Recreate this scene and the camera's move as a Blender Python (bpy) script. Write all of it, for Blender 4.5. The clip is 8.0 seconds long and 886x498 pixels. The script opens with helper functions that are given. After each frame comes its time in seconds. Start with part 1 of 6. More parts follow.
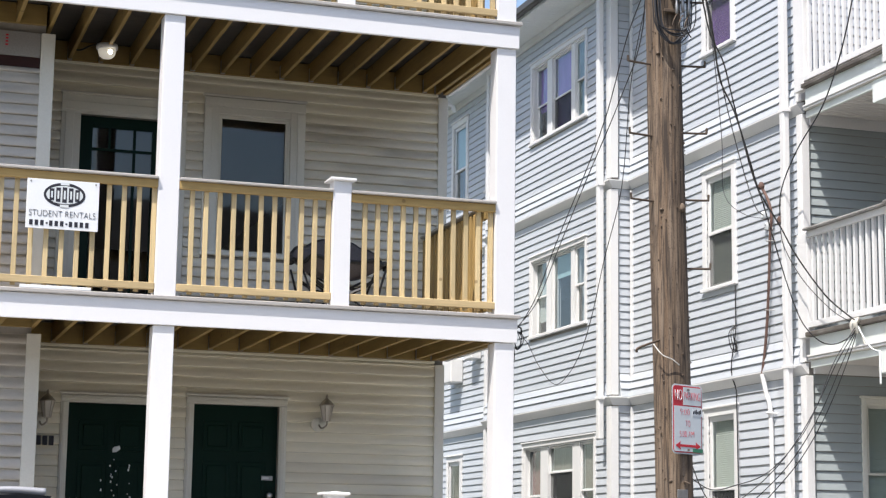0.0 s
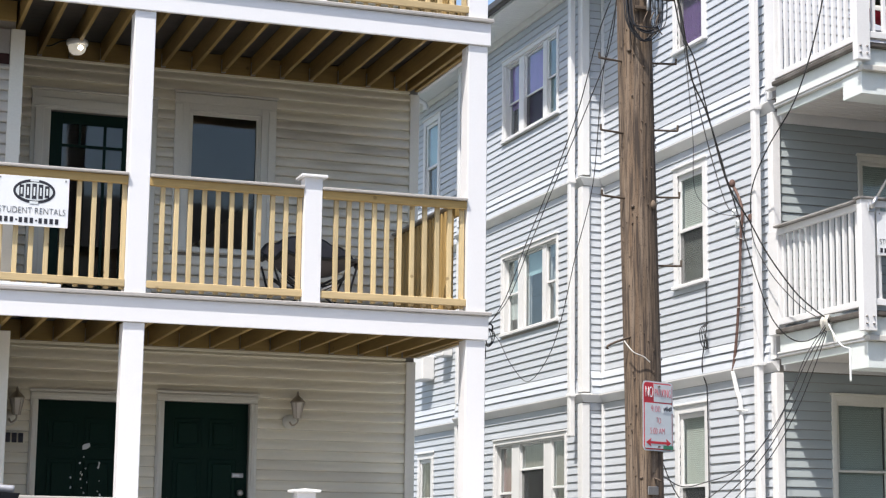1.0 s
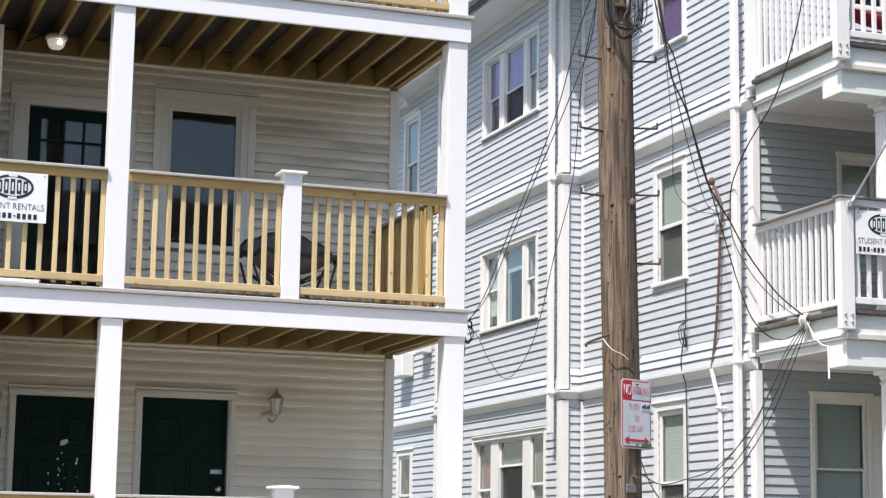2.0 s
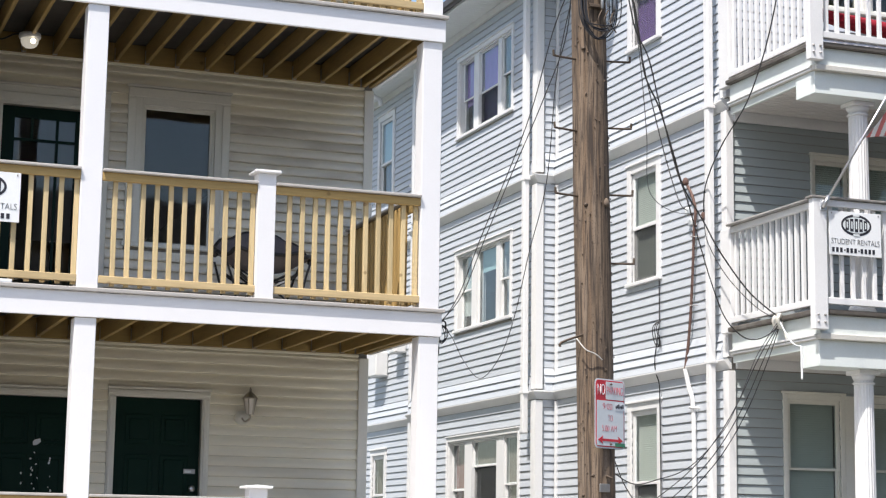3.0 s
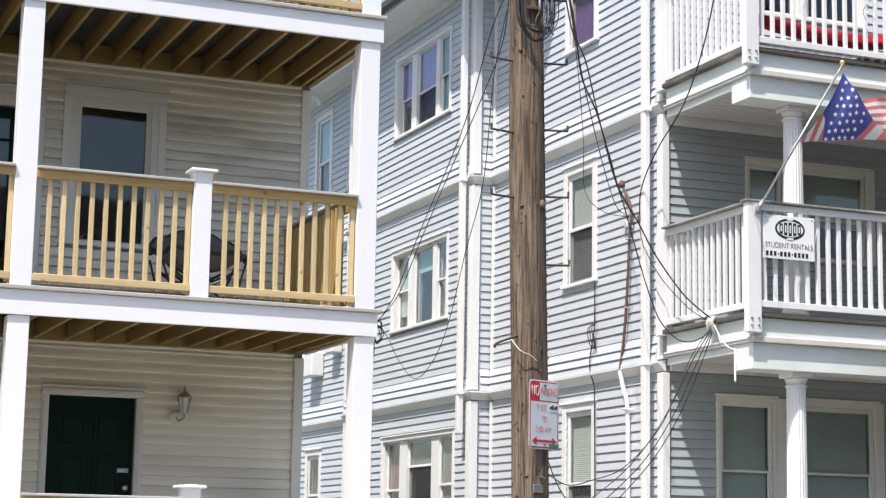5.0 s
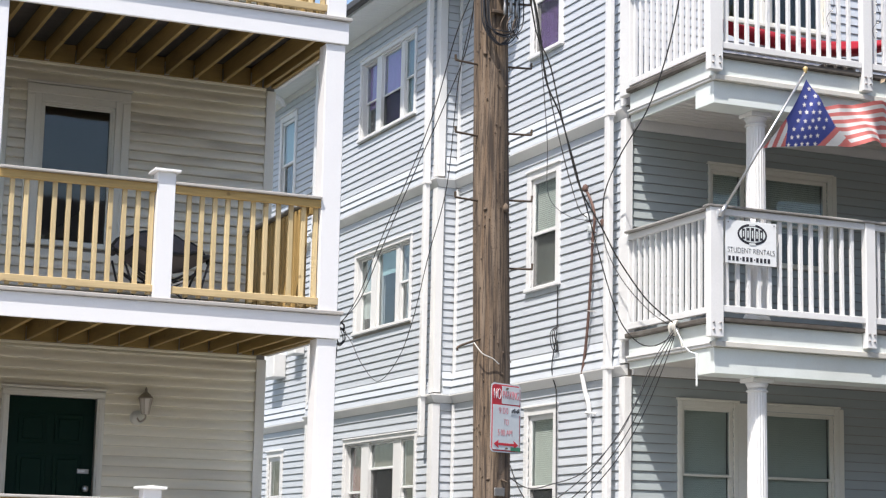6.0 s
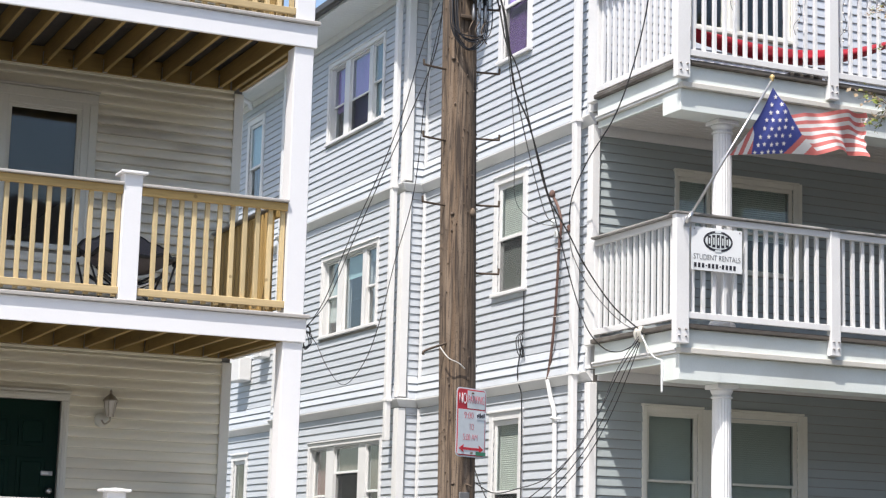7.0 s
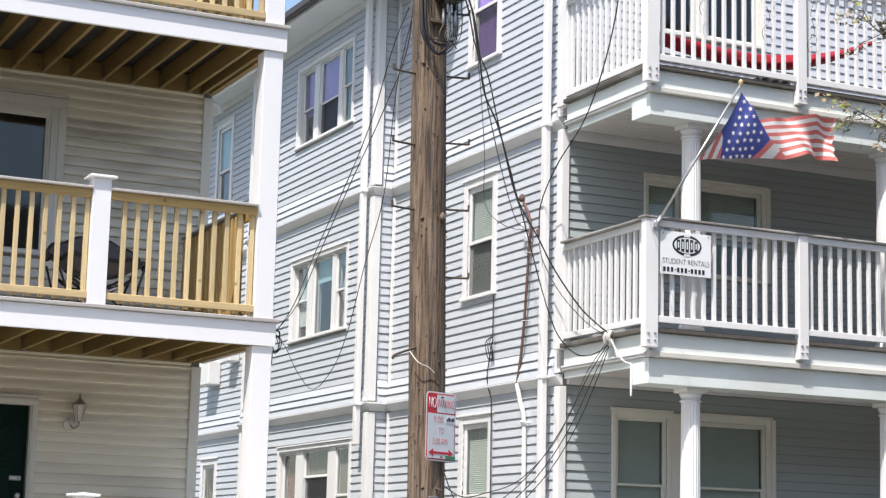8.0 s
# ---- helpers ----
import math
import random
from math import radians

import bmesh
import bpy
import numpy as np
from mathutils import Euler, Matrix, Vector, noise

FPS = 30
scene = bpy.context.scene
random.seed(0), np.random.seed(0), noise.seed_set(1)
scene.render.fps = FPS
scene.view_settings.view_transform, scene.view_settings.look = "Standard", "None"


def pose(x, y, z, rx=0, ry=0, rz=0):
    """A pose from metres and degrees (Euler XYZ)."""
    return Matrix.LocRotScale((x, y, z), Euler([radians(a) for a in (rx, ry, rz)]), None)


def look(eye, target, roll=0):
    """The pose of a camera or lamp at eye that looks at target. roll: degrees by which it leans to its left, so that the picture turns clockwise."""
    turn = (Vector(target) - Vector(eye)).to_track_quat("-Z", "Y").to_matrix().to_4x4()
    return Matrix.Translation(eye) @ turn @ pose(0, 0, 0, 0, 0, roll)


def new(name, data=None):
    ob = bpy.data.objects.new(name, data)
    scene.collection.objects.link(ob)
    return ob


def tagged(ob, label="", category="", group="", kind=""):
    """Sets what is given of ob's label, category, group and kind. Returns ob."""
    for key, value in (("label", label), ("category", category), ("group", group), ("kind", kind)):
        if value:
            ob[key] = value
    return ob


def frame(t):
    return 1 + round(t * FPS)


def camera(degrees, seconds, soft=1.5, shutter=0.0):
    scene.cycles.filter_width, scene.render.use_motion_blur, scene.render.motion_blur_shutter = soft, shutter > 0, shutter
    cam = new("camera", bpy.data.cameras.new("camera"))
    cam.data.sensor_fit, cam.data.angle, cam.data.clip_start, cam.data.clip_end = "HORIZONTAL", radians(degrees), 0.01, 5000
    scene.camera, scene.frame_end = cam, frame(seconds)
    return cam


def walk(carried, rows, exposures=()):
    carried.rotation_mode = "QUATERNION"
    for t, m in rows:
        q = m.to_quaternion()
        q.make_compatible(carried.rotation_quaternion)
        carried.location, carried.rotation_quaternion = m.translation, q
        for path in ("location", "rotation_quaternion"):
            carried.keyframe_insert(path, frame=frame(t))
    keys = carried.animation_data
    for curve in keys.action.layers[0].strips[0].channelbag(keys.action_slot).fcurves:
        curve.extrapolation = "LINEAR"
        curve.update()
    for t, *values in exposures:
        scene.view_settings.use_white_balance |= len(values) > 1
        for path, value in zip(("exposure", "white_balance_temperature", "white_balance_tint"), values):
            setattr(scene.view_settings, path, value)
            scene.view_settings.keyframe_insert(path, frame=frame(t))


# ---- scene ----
# camera: stands across the street and pans to the right
cam = camera(26.47, 8.0, soft=1.25)
ROWS = [
    (0.0, 0.000, 0.000, 1.600, 99.372, -0.774, -18.194),
    (0.5, 0.003, 0.005, 1.599, 99.323, -0.704, -18.653),
    (1.0, 0.010, 0.012, 1.598, 99.305, -0.698, -19.049),
    (1.5, 0.021, 0.017, 1.602, 99.240, -0.787, -19.350),
    (3.0, 0.023, 0.017, 1.604, 99.206, -0.795, -20.458),
    (3.5, 0.028, 0.017, 1.602, 99.248, -0.816, -20.905),
    (4.0, 0.026, 0.008, 1.600, 99.281, -0.837, -21.306),
    (4.5, 0.028, 0.003, 1.597, 99.253, -0.874, -21.806),
    (6.0, 0.029, -0.001, 1.603, 99.351, -1.235, -23.583),
    (6.5, 0.028, -0.001, 1.601, 99.396, -1.372, -24.057),
    (7.0, 0.023, -0.012, 1.598, 99.522, -1.545, -24.663),
    (7.5, 0.015, -0.017, 1.602, 99.581, -1.516, -25.108),
    (8.0, 0.017, -0.024, 1.599, 99.660, -1.403, -25.575),
]
EXPOSURE = 0.68
walk(cam, [(t, pose(x, y, z, rx, ry, rz)) for t, x, y, z, rx, ry, rz in ROWS], [(0.0, EXPOSURE, 6650, 11), (8.0, EXPOSURE, 6650, 11)])

# ---------------------------------------------------------------- light
SUN = Vector((0.435, 0.34, -1.0)).normalized()      # the way the sunlight travels
world = bpy.data.worlds.new("sky")
scene.world = world
world.use_nodes = True
wn = world.node_tree.nodes
sky = wn.new("ShaderNodeTexSky")
sky.sky_type = "NISHITA"
sky.sun_disc = False
sky.sun_elevation = math.asin(-SUN.z)
sky.sun_rotation = math.atan2(-SUN.x, -SUN.y)
sky.air_density, sky.dust_density, sky.ozone_density = 1.0, 1.9, 1.0
wn["Background"].inputs["Strength"].default_value = 0.15
world.node_tree.links.new(sky.outputs[0], wn["Background"].inputs["Color"])
sun = new("sun", bpy.data.lights.new("sun", "SUN"))
sun.data.energy, sun.data.angle, sun.data.color = 3.9, radians(0.6), (1.0, 0.96, 0.925)
sun.matrix_world = look((0, 0, 30), Vector((0, 0, 30)) + SUN)

# ---------------------------------------------------------------- materials


def shader(name, base, rough=0.6, metal=0.0, vary=0.10, fine=60.0, coarse=1.5, stretch=(1, 1, 1), bump=0.15,
           tone=0.0, stain=None, stain_amount=0.0, stain_scale=0.6, spec=0.5, knots=0.0, knot_axes="XZ"):
    """A painted, wooden, stone or metal surface: grain and stains at two scales, each object slightly its own."""
    m = bpy.data.materials.new(name)
    m.use_nodes = True
    nt = m.node_tree
    n, link = nt.nodes, nt.links.new
    bsdf = n["Principled BSDF"]
    bsdf.inputs["Metallic"].default_value = metal
    bsdf.inputs["Specular IOR Level"].default_value = spec
    tex, info = n.new("ShaderNodeTexCoord"), n.new("ShaderNodeObjectInfo")
    shift = n.new("ShaderNodeVectorMath")
    shift.operation = "MULTIPLY_ADD"
    shift.inputs[1].default_value = stretch
    comb = n.new("ShaderNodeCombineXYZ")
    mul = n.new("ShaderNodeMath")
    mul.operation = "MULTIPLY"
    mul.inputs[1].default_value = 37.0
    link(info.outputs["Random"], mul.inputs[0])
    for i in range(3):
        link(mul.outputs[0], comb.inputs[i])
    link(tex.outputs["Object"], shift.inputs[0])
    link(comb.outputs[0], shift.inputs[2])

    def noisy(scale, detail):
        t = n.new("ShaderNodeTexNoise")
        t.inputs["Scale"].default_value, t.inputs["Detail"].default_value = scale, detail
        link(shift.outputs[0], t.inputs["Vector"])
        return t.outputs["Fac"]

    grain, blotch = noisy(fine, 5), noisy(coarse, 4)
    add = n.new("ShaderNodeMath")
    add.operation = "ADD"
    link(grain, add.inputs[0])
    link(blotch, add.inputs[1])
    rnd = n.new("ShaderNodeMath")
    rnd.operation = "MULTIPLY_ADD"
    rnd.inputs[1].default_value = tone
    link(info.outputs["Random"], rnd.inputs[0])
    link(add.outputs[0], rnd.inputs[2])
    ramp = n.new("ShaderNodeMapRange")
    ramp.inputs["From Min"].default_value, ramp.inputs["From Max"].default_value = 0.65, 1.35 + tone
    link(rnd.outputs[0], ramp.inputs["Value"])
    mix = n.new("ShaderNodeMix")
    mix.data_type = "RGBA"
    lo = [max(0.0, c * (1 - vary)) for c in base]
    hi = [min(1.0, c * (1 + vary)) for c in base]
    mix.inputs[6].default_value, mix.inputs[7].default_value = (*lo, 1), (*hi, 1)
    link(ramp.outputs[0], mix.inputs[0])
    colour = mix.outputs[2]
    if stain:
        s = noisy(stain_scale, 6)
        sr = n.new("ShaderNodeMapRange")
        sr.inputs["From Min"].default_value, sr.inputs["From Max"].default_value = 0.5, 0.72
        sr.inputs["To Max"].default_value = stain_amount
        link(s, sr.inputs["Value"])
        m2 = n.new("ShaderNodeMix")
        m2.data_type = "RGBA"
        m2.inputs[7].default_value = (*stain, 1)
        link(sr.outputs[0], m2.inputs[0])
        link(colour, m2.inputs[6])
        colour = m2.outputs[2]
    if knots:
        v = n.new("ShaderNodeTexVoronoi")
        v.voronoi_dimensions = "2D"
        v.inputs["Scale"].default_value = knots
        sc = n.new("ShaderNodeVectorMath")
        sc.operation = "ADD"
        link(tex.outputs["Object"], sc.inputs[0])
        link(comb.outputs[0], sc.inputs[1])
        sep, flat = n.new("ShaderNodeSeparateXYZ"), n.new("ShaderNodeCombineXYZ")
        link(sc.outputs[0], sep.inputs[0])
        for i, axis in enumerate(knot_axes):
            link(sep.outputs[axis], flat.inputs[i])
        link(flat.outputs[0], v.inputs["Vector"])
        kr = n.new("ShaderNodeMapRange")
        kr.inputs["From Min"].default_value, kr.inputs["From Max"].default_value = 0.10, 0.05
        kr.inputs["To Max"].default_value = 0.62
        link(v.outputs["Distance"], kr.inputs["Value"])
        pick, some = n.new("ShaderNodeMath"), n.new("ShaderNodeMath")
        pick.operation, pick.inputs[1].default_value = "GREATER_THAN", 0.72
        some.operation = "MULTIPLY"
        link(v.outputs["Color"], pick.inputs[0])
        link(pick.outputs[0], some.inputs[0])
        link(kr.outputs[0], some.inputs[1])
        m3 = n.new("ShaderNodeMix")
        m3.data_type = "RGBA"
        m3.inputs[7].default_value = (base[0] * 0.35, base[1] * 0.27, base[2] * 0.2, 1)
        link(some.outputs[0], m3.inputs[0])
        link(colour, m3.inputs[6])
        colour = m3.outputs[2]
    link(colour, bsdf.inputs["Base Color"])
    rr = n.new("ShaderNodeMapRange")
    rr.inputs["To Min"].default_value, rr.inputs["To Max"].default_value = max(0.02, rough - 0.1), min(1.0, rough + 0.1)
    link(blotch, rr.inputs["Value"])
    link(rr.outputs[0], bsdf.inputs["Roughness"])
    if bump:
        b = n.new("ShaderNodeBump")
        b.inputs["Strength"].default_value, b.inputs["Distance"].default_value = bump, 0.004
        link(grain, b.inputs["Height"])
        link(b.outputs[0], bsdf.inputs["Normal"])
    return m


def glass(name, tint=(0.88, 0.92, 0.92)):
    """A window pane: clear, with a reflection that grows at grazing angles, and slight waves."""
    m = bpy.data.materials.new(name)
    m.use_nodes = True
    n, link = m.node_tree.nodes, m.node_tree.links.new
    n.remove(n["Principled BSDF"])
    clear, gloss, mixer, facing, power, scale = (n.new("ShaderNode" + s) for s in ("BsdfTransparent", "BsdfGlossy", "MixShader", "LayerWeight", "Math", "Math"))
    clear.inputs[0].default_value = (*tint, 1)
    gloss.inputs["Roughness"].default_value = 0.02
    facing.inputs["Blend"].default_value = 0.5
    power.operation, power.inputs[1].default_value = "POWER", 4.5
    scale.operation, scale.inputs[1].default_value, scale.inputs[2].default_value = "MULTIPLY_ADD", 0.85, 0.042
    t, b = n.new("ShaderNodeTexNoise"), n.new("ShaderNodeBump")
    t.inputs["Scale"].default_value = 2.5
    b.inputs["Strength"].default_value, b.inputs["Distance"].default_value = 0.06, 0.02
    link(t.outputs["Fac"], b.inputs["Height"])
    link(b.outputs[0], gloss.inputs["Normal"])
    link(facing.outputs["Facing"], power.inputs[0])
    link(power.outputs[0], scale.inputs[0])
    link(scale.outputs[0], mixer.inputs[0])
    link(clear.outputs[0], mixer.inputs[1])
    link(gloss.outputs[0], mixer.inputs[2])
    link(mixer.outputs[0], n["Material Output"].inputs[0])
    return m


def mesh_screen(name):
    """Fine grey netting, half seen through."""
    m = bpy.data.materials.new(name)
    m.use_nodes = True
    n, link = m.node_tree.nodes, m.node_tree.links.new
    clear, mixer, bsdf = n.new("ShaderNodeBsdfTransparent"), n.new("ShaderNodeMixShader"), n["Principled BSDF"]
    bsdf.inputs["Base Color"].default_value = (0.03, 0.032, 0.034, 1)
    bsdf.inputs["Roughness"].default_value = 0.8
    mixer.inputs[0].default_value = 0.42
    link(clear.outputs[0], mixer.inputs[1])
    link(bsdf.outputs[0], mixer.inputs[2])
    link(mixer.outputs[0], n["Material Output"].inputs[0])
    return m


SCREEN = mesh_screen("insect_screen_mesh")


def glowing(name, colour, strength):
    m = bpy.data.materials.new(name)
    m.use_nodes = True
    b = m.node_tree.nodes["Principled BSDF"]
    b.inputs["Base Color"].default_value = (*colour, 1)
    b.inputs["Emission Color"].default_value = (*colour, 1)
    b.inputs["Emission Strength"].default_value = strength
    return m


VINYL_GREY = shader("warm_white_vinyl", (0.86, 0.82, 0.675), 0.5, vary=0.05, stretch=(0.4, 0.4, 2), tone=0.5, stain=(0.46, 0.425, 0.36), stain_amount=0.45, stain_scale=1.1, bump=0.08)
VINYL_BLUE = shader("pale_blue_vinyl", (0.515, 0.549, 0.584), 0.5, vary=0.05, stretch=(0.4, 0.4, 2), tone=0.5, stain=(0.42, 0.465, 0.50), stain_amount=0.3, bump=0.08)
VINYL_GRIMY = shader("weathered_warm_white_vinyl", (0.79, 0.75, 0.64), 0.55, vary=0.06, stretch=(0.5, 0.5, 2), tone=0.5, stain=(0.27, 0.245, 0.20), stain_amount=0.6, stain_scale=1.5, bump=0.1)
# Darker copy of the blue vinyl: porch shade put into the colour.
VINYL_BLUE_SHADED = shader("shaded_blue_vinyl", (0.365, 0.41, 0.412), 0.5, vary=0.05, stretch=(0.4, 0.4, 2), tone=0.5, stain=(0.31, 0.35, 0.355), stain_amount=0.3, bump=0.08)
# Stair-wall vinyl: stains are grime, the dark base also carries its shade.
VINYL_DIRTY_SHADED = shader("grimy_shaded_white_vinyl", (0.53, 0.50, 0.445), 0.6, vary=0.12, stretch=(0.8, 0.8, 2), tone=0.5, stain=(0.26, 0.245, 0.215), stain_amount=0.6, stain_scale=2.5, bump=0.1)
WHITE_NEW = shader("new_white_trim", (0.79, 0.79, 0.79), 0.45, vary=0.02, bump=0.05)
WHITE_OLD = shader("weathered_white_paint", (0.76, 0.76, 0.75), 0.5, vary=0.05, stain=(0.60, 0.60, 0.585), stain_amount=0.3, stain_scale=1.2, bump=0.15)
CREAM = shader("cream_casing_paint", (0.755, 0.745, 0.665), 0.5, vary=0.05, stain=(0.5, 0.48, 0.43), stain_amount=0.3, bump=0.1)
AQUA = shader("pale_aqua_fascia_paint", (0.735, 0.785, 0.755), 0.5, vary=0.04, stain=(0.5, 0.5, 0.44), stain_amount=0.4, stain_scale=1.0, bump=0.1)
TAN_STRIP = shader("stained_cream_moulding", (0.60, 0.585, 0.53), 0.55, vary=0.1, stain=(0.4, 0.34, 0.24), stain_amount=0.5)
# Top-rail pine: the shade under the cap is put into its colour.
PINE_X = shader("shaded_treated_pine_along", (0.42, 0.285, 0.105), 0.65, vary=0.32, fine=60, coarse=5, stretch=(0.07, 1, 1), tone=0.35, knots=4.0)
# Joists and side rails: pine darkened in place of the shade under the decks.
PINE_Y = shader("shaded_treated_pine_across", (0.275, 0.185, 0.06), 0.65, vary=0.34, fine=60, coarse=5, stretch=(1, 0.07, 1), tone=0.35, knots=4.2, knot_axes="YZ")
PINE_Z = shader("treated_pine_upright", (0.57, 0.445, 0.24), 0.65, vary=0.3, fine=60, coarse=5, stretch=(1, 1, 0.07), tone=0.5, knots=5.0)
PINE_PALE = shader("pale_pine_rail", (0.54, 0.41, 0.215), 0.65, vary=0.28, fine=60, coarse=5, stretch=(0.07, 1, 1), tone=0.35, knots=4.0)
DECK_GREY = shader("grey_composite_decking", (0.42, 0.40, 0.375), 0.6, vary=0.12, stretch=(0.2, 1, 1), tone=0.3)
# Decking darkened to stand in for the shade beneath the decks.
DECK_UNDER = shader("shade_dark_deck_boards", (0.075, 0.068, 0.06), 0.8, vary=0.2, stretch=(0.15, 1, 1), tone=0.3)
GALV = shader("galvanised_steel", (0.35, 0.34, 0.32), 0.4, metal=0.8, vary=0.15)
GREEN_DOOR = shader("dark_green_door_paint", (0.003, 0.02, 0.013), 0.5, vary=0.15, bump=0.05, spec=0.15)
PLASTER = shader("dim_room_plaster", (0.30, 0.28, 0.25), 0.9)
SLAT = shader("blind_slat_white", (0.72, 0.74, 0.67), 0.5, vary=0.04)
PURPLE = shader("purple_curtain_cloth", (0.44, 0.25, 0.66), 0.9, vary=0.12, stretch=(6, 6, 0.3), fine=12)
BLIND_PALE = shader("pale_roller_blind", (0.42, 0.60, 0.62), 0.8, vary=0.05)
CURTAIN = shader("thin_pale_curtain", (0.22, 0.195, 0.17), 0.9, vary=0.12, stretch=(5, 5, 0.4), fine=10)
CURTAIN_PALE = shader("white_net_curtain", (0.50, 0.54, 0.53), 0.9, vary=0.1, stretch=(5, 5, 0.4), fine=10)
CURTAIN_RED = shader("dull_red_curtain", (0.27, 0.15, 0.14), 0.9, vary=0.15, stretch=(5, 5, 0.4), fine=10)
BLIND_GREY = shader("grey_teal_blind", (0.30, 0.40, 0.41), 0.8, vary=0.06)
PANE = glass("window_glass")
SOFFIT = shader("vented_soffit_white", (0.79, 0.82, 0.82), 0.5, vary=0.05)
CEILING = shader("beadboard_ceiling_paint", (0.70, 0.68, 0.64), 0.6, vary=0.05, stain=(0.5, 0.42, 0.38), stain_amount=0.3)
SHINGLE = shader("dark_asphalt_shingle", (0.05, 0.05, 0.055), 0.9, vary=0.3)
GUTTER = shader("dark_gutter_metal", (0.06, 0.055, 0.05), 0.5, vary=0.2)
BLACK_CABLE = shader("black_cable_jacket", (0.018, 0.018, 0.02), 0.5, vary=0.3)
POLE_WOOD = shader("weathered_pole_wood", (0.145, 0.102, 0.066), 0.9, vary=0.34, fine=60, coarse=14, stretch=(1, 1, 0.03), bump=1.0, stain=(0.19, 0.10, 0.045), stain_amount=0.5, stain_scale=9.0)


def crack(m):
    """Dark upright drying cracks and pale worn grain on the pole."""
    n, link = m.node_tree.nodes, m.node_tree.links.new
    tex, mp = n.new("ShaderNodeTexCoord"), n.new("ShaderNodeMapping")
    mp.inputs["Scale"].default_value = (1, 1, 0.04)
    link(tex.outputs["Object"], mp.inputs["Vector"])
    bsdf = n["Principled BSDF"]
    colour = bsdf.inputs["Base Color"].links[0].from_socket
    for scale, lo, hi, tone, amount in ((55, 0.50, 0.41, (0.045, 0.033, 0.025), 0.9), (26, 0.50, 0.64, (0.25, 0.19, 0.135), 0.75), (75, 0.52, 0.66, (0.23, 0.165, 0.11), 0.6), (140, 0.46, 0.36, (0.05, 0.036, 0.028), 0.85), (160, 0.42, 0.34, (0.03, 0.022, 0.016), 0.7)):
        t, r, x = n.new("ShaderNodeTexNoise"), n.new("ShaderNodeMapRange"), n.new("ShaderNodeMix")
        t.inputs["Scale"].default_value, t.inputs["Detail"].default_value = scale, 6
        link(tex.outputs["Object"] if scale > 150 else mp.outputs[0], t.inputs["Vector"])
        r.inputs["From Min"].default_value, r.inputs["From Max"].default_value, r.inputs["To Max"].default_value = lo, hi, amount
        link(t.outputs["Fac"], r.inputs["Value"])
        x.data_type = "RGBA"
        x.inputs[7].default_value = (*tone, 1)
        link(r.outputs[0], x.inputs[0])
        link(colour, x.inputs[6])
        colour = x.outputs[2]
    link(colour, bsdf.inputs["Base Color"])


crack(POLE_WOOD)
RUST = shader("rusty_conduit", (0.13, 0.075, 0.06), 0.75, metal=0.1, vary=0.3, fine=30)
PEG = shader("rusty_step_iron", (0.12, 0.09, 0.065), 0.6, metal=0.6, vary=0.3)
SIGN_WHITE = shader("sign_white", (0.80, 0.82, 0.82), 0.35, vary=0.03)
SIGN_GREY = shader("reflective_sign_sheeting", (0.68, 0.72, 0.72), 0.35, vary=0.05, stain=(0.5, 0.5, 0.47), stain_amount=0.3)
SIGN_RED = shader("sign_red", (0.58, 0.02, 0.035), 0.4, vary=0.05)
SIGN_INK = shader("sign_ink", (0.02, 0.02, 0.028), 0.5, vary=0.05)
BRASS = shader("tarnished_brass", (0.44, 0.40, 0.33), 0.4, metal=0.7, vary=0.2)
GILT = shader("gilt_paint", (0.62, 0.46, 0.2), 0.4, metal=0.3, vary=0.1)
LAMP_GLASS = shader("frosted_lamp_glass", (0.70, 0.67, 0.61), 0.25, vary=0.05)
BULB = glowing("lit_bulb", (1.0, 0.88, 0.68), 6.0)
LIT_JAR = glowing("lit_frosted_jar", (0.74, 0.70, 0.6), 0.28)
STEEL_BLACK = shader("black_tube", (0.02, 0.02, 0.02), 0.4)
CHAIR_CLOTH = shader("charcoal_chair_cloth", (0.115, 0.105, 0.108), 0.9, vary=0.25, fine=90)
RED_CLOTH = shader("red_hammock_cloth", (0.30, 0.006, 0.02), 0.85, vary=0.25, fine=25)
FLAG_RED = shader("flag_red_cloth", (0.64, 0.185, 0.165), 0.85, vary=0.08)
FLAG_WHITE = shader("flag_white_cloth", (0.78, 0.76, 0.74), 0.85, vary=0.04)
FLAG_BLUE = shader("flag_blue_cloth", (0.055, 0.075, 0.29), 0.85, vary=0.1)
ALU = shader("brushed_aluminium", (0.6, 0.6, 0.6), 0.35, metal=0.9, vary=0.08)
ASPHALT = shader("asphalt", (0.055, 0.054, 0.052), 0.9, vary=0.3, fine=90, coarse=0.4, bump=0.5)
CONCRETE = shader("concrete_paving", (0.23, 0.22, 0.20), 0.85, vary=0.15, fine=60, coarse=0.5, stain=(0.2, 0.19, 0.17), stain_amount=0.5, bump=0.4)
EARTH = shader("dry_ground", (0.065, 0.07, 0.04), 0.95, vary=0.3, fine=30, coarse=0.2)
CAR_PAINT = shader("dark_car_paint", (0.02, 0.022, 0.026), 0.2, metal=0.3, vary=0.1, bump=0)
PORCH_EDGE = shader("dark_worn_porch_edge", (0.10, 0.088, 0.075), 0.7, vary=0.3, stretch=(0.2, 1, 1), stain=(0.3, 0.29, 0.27), stain_amount=0.5, stain_scale=3)
CAP_WORN = shader("worn_cap_paint", (0.22, 0.21, 0.195), 0.7, vary=0.3, stretch=(0.3, 0.3, 1), stain=(0.55, 0.54, 0.52), stain_amount=0.8, stain_scale=2.2)
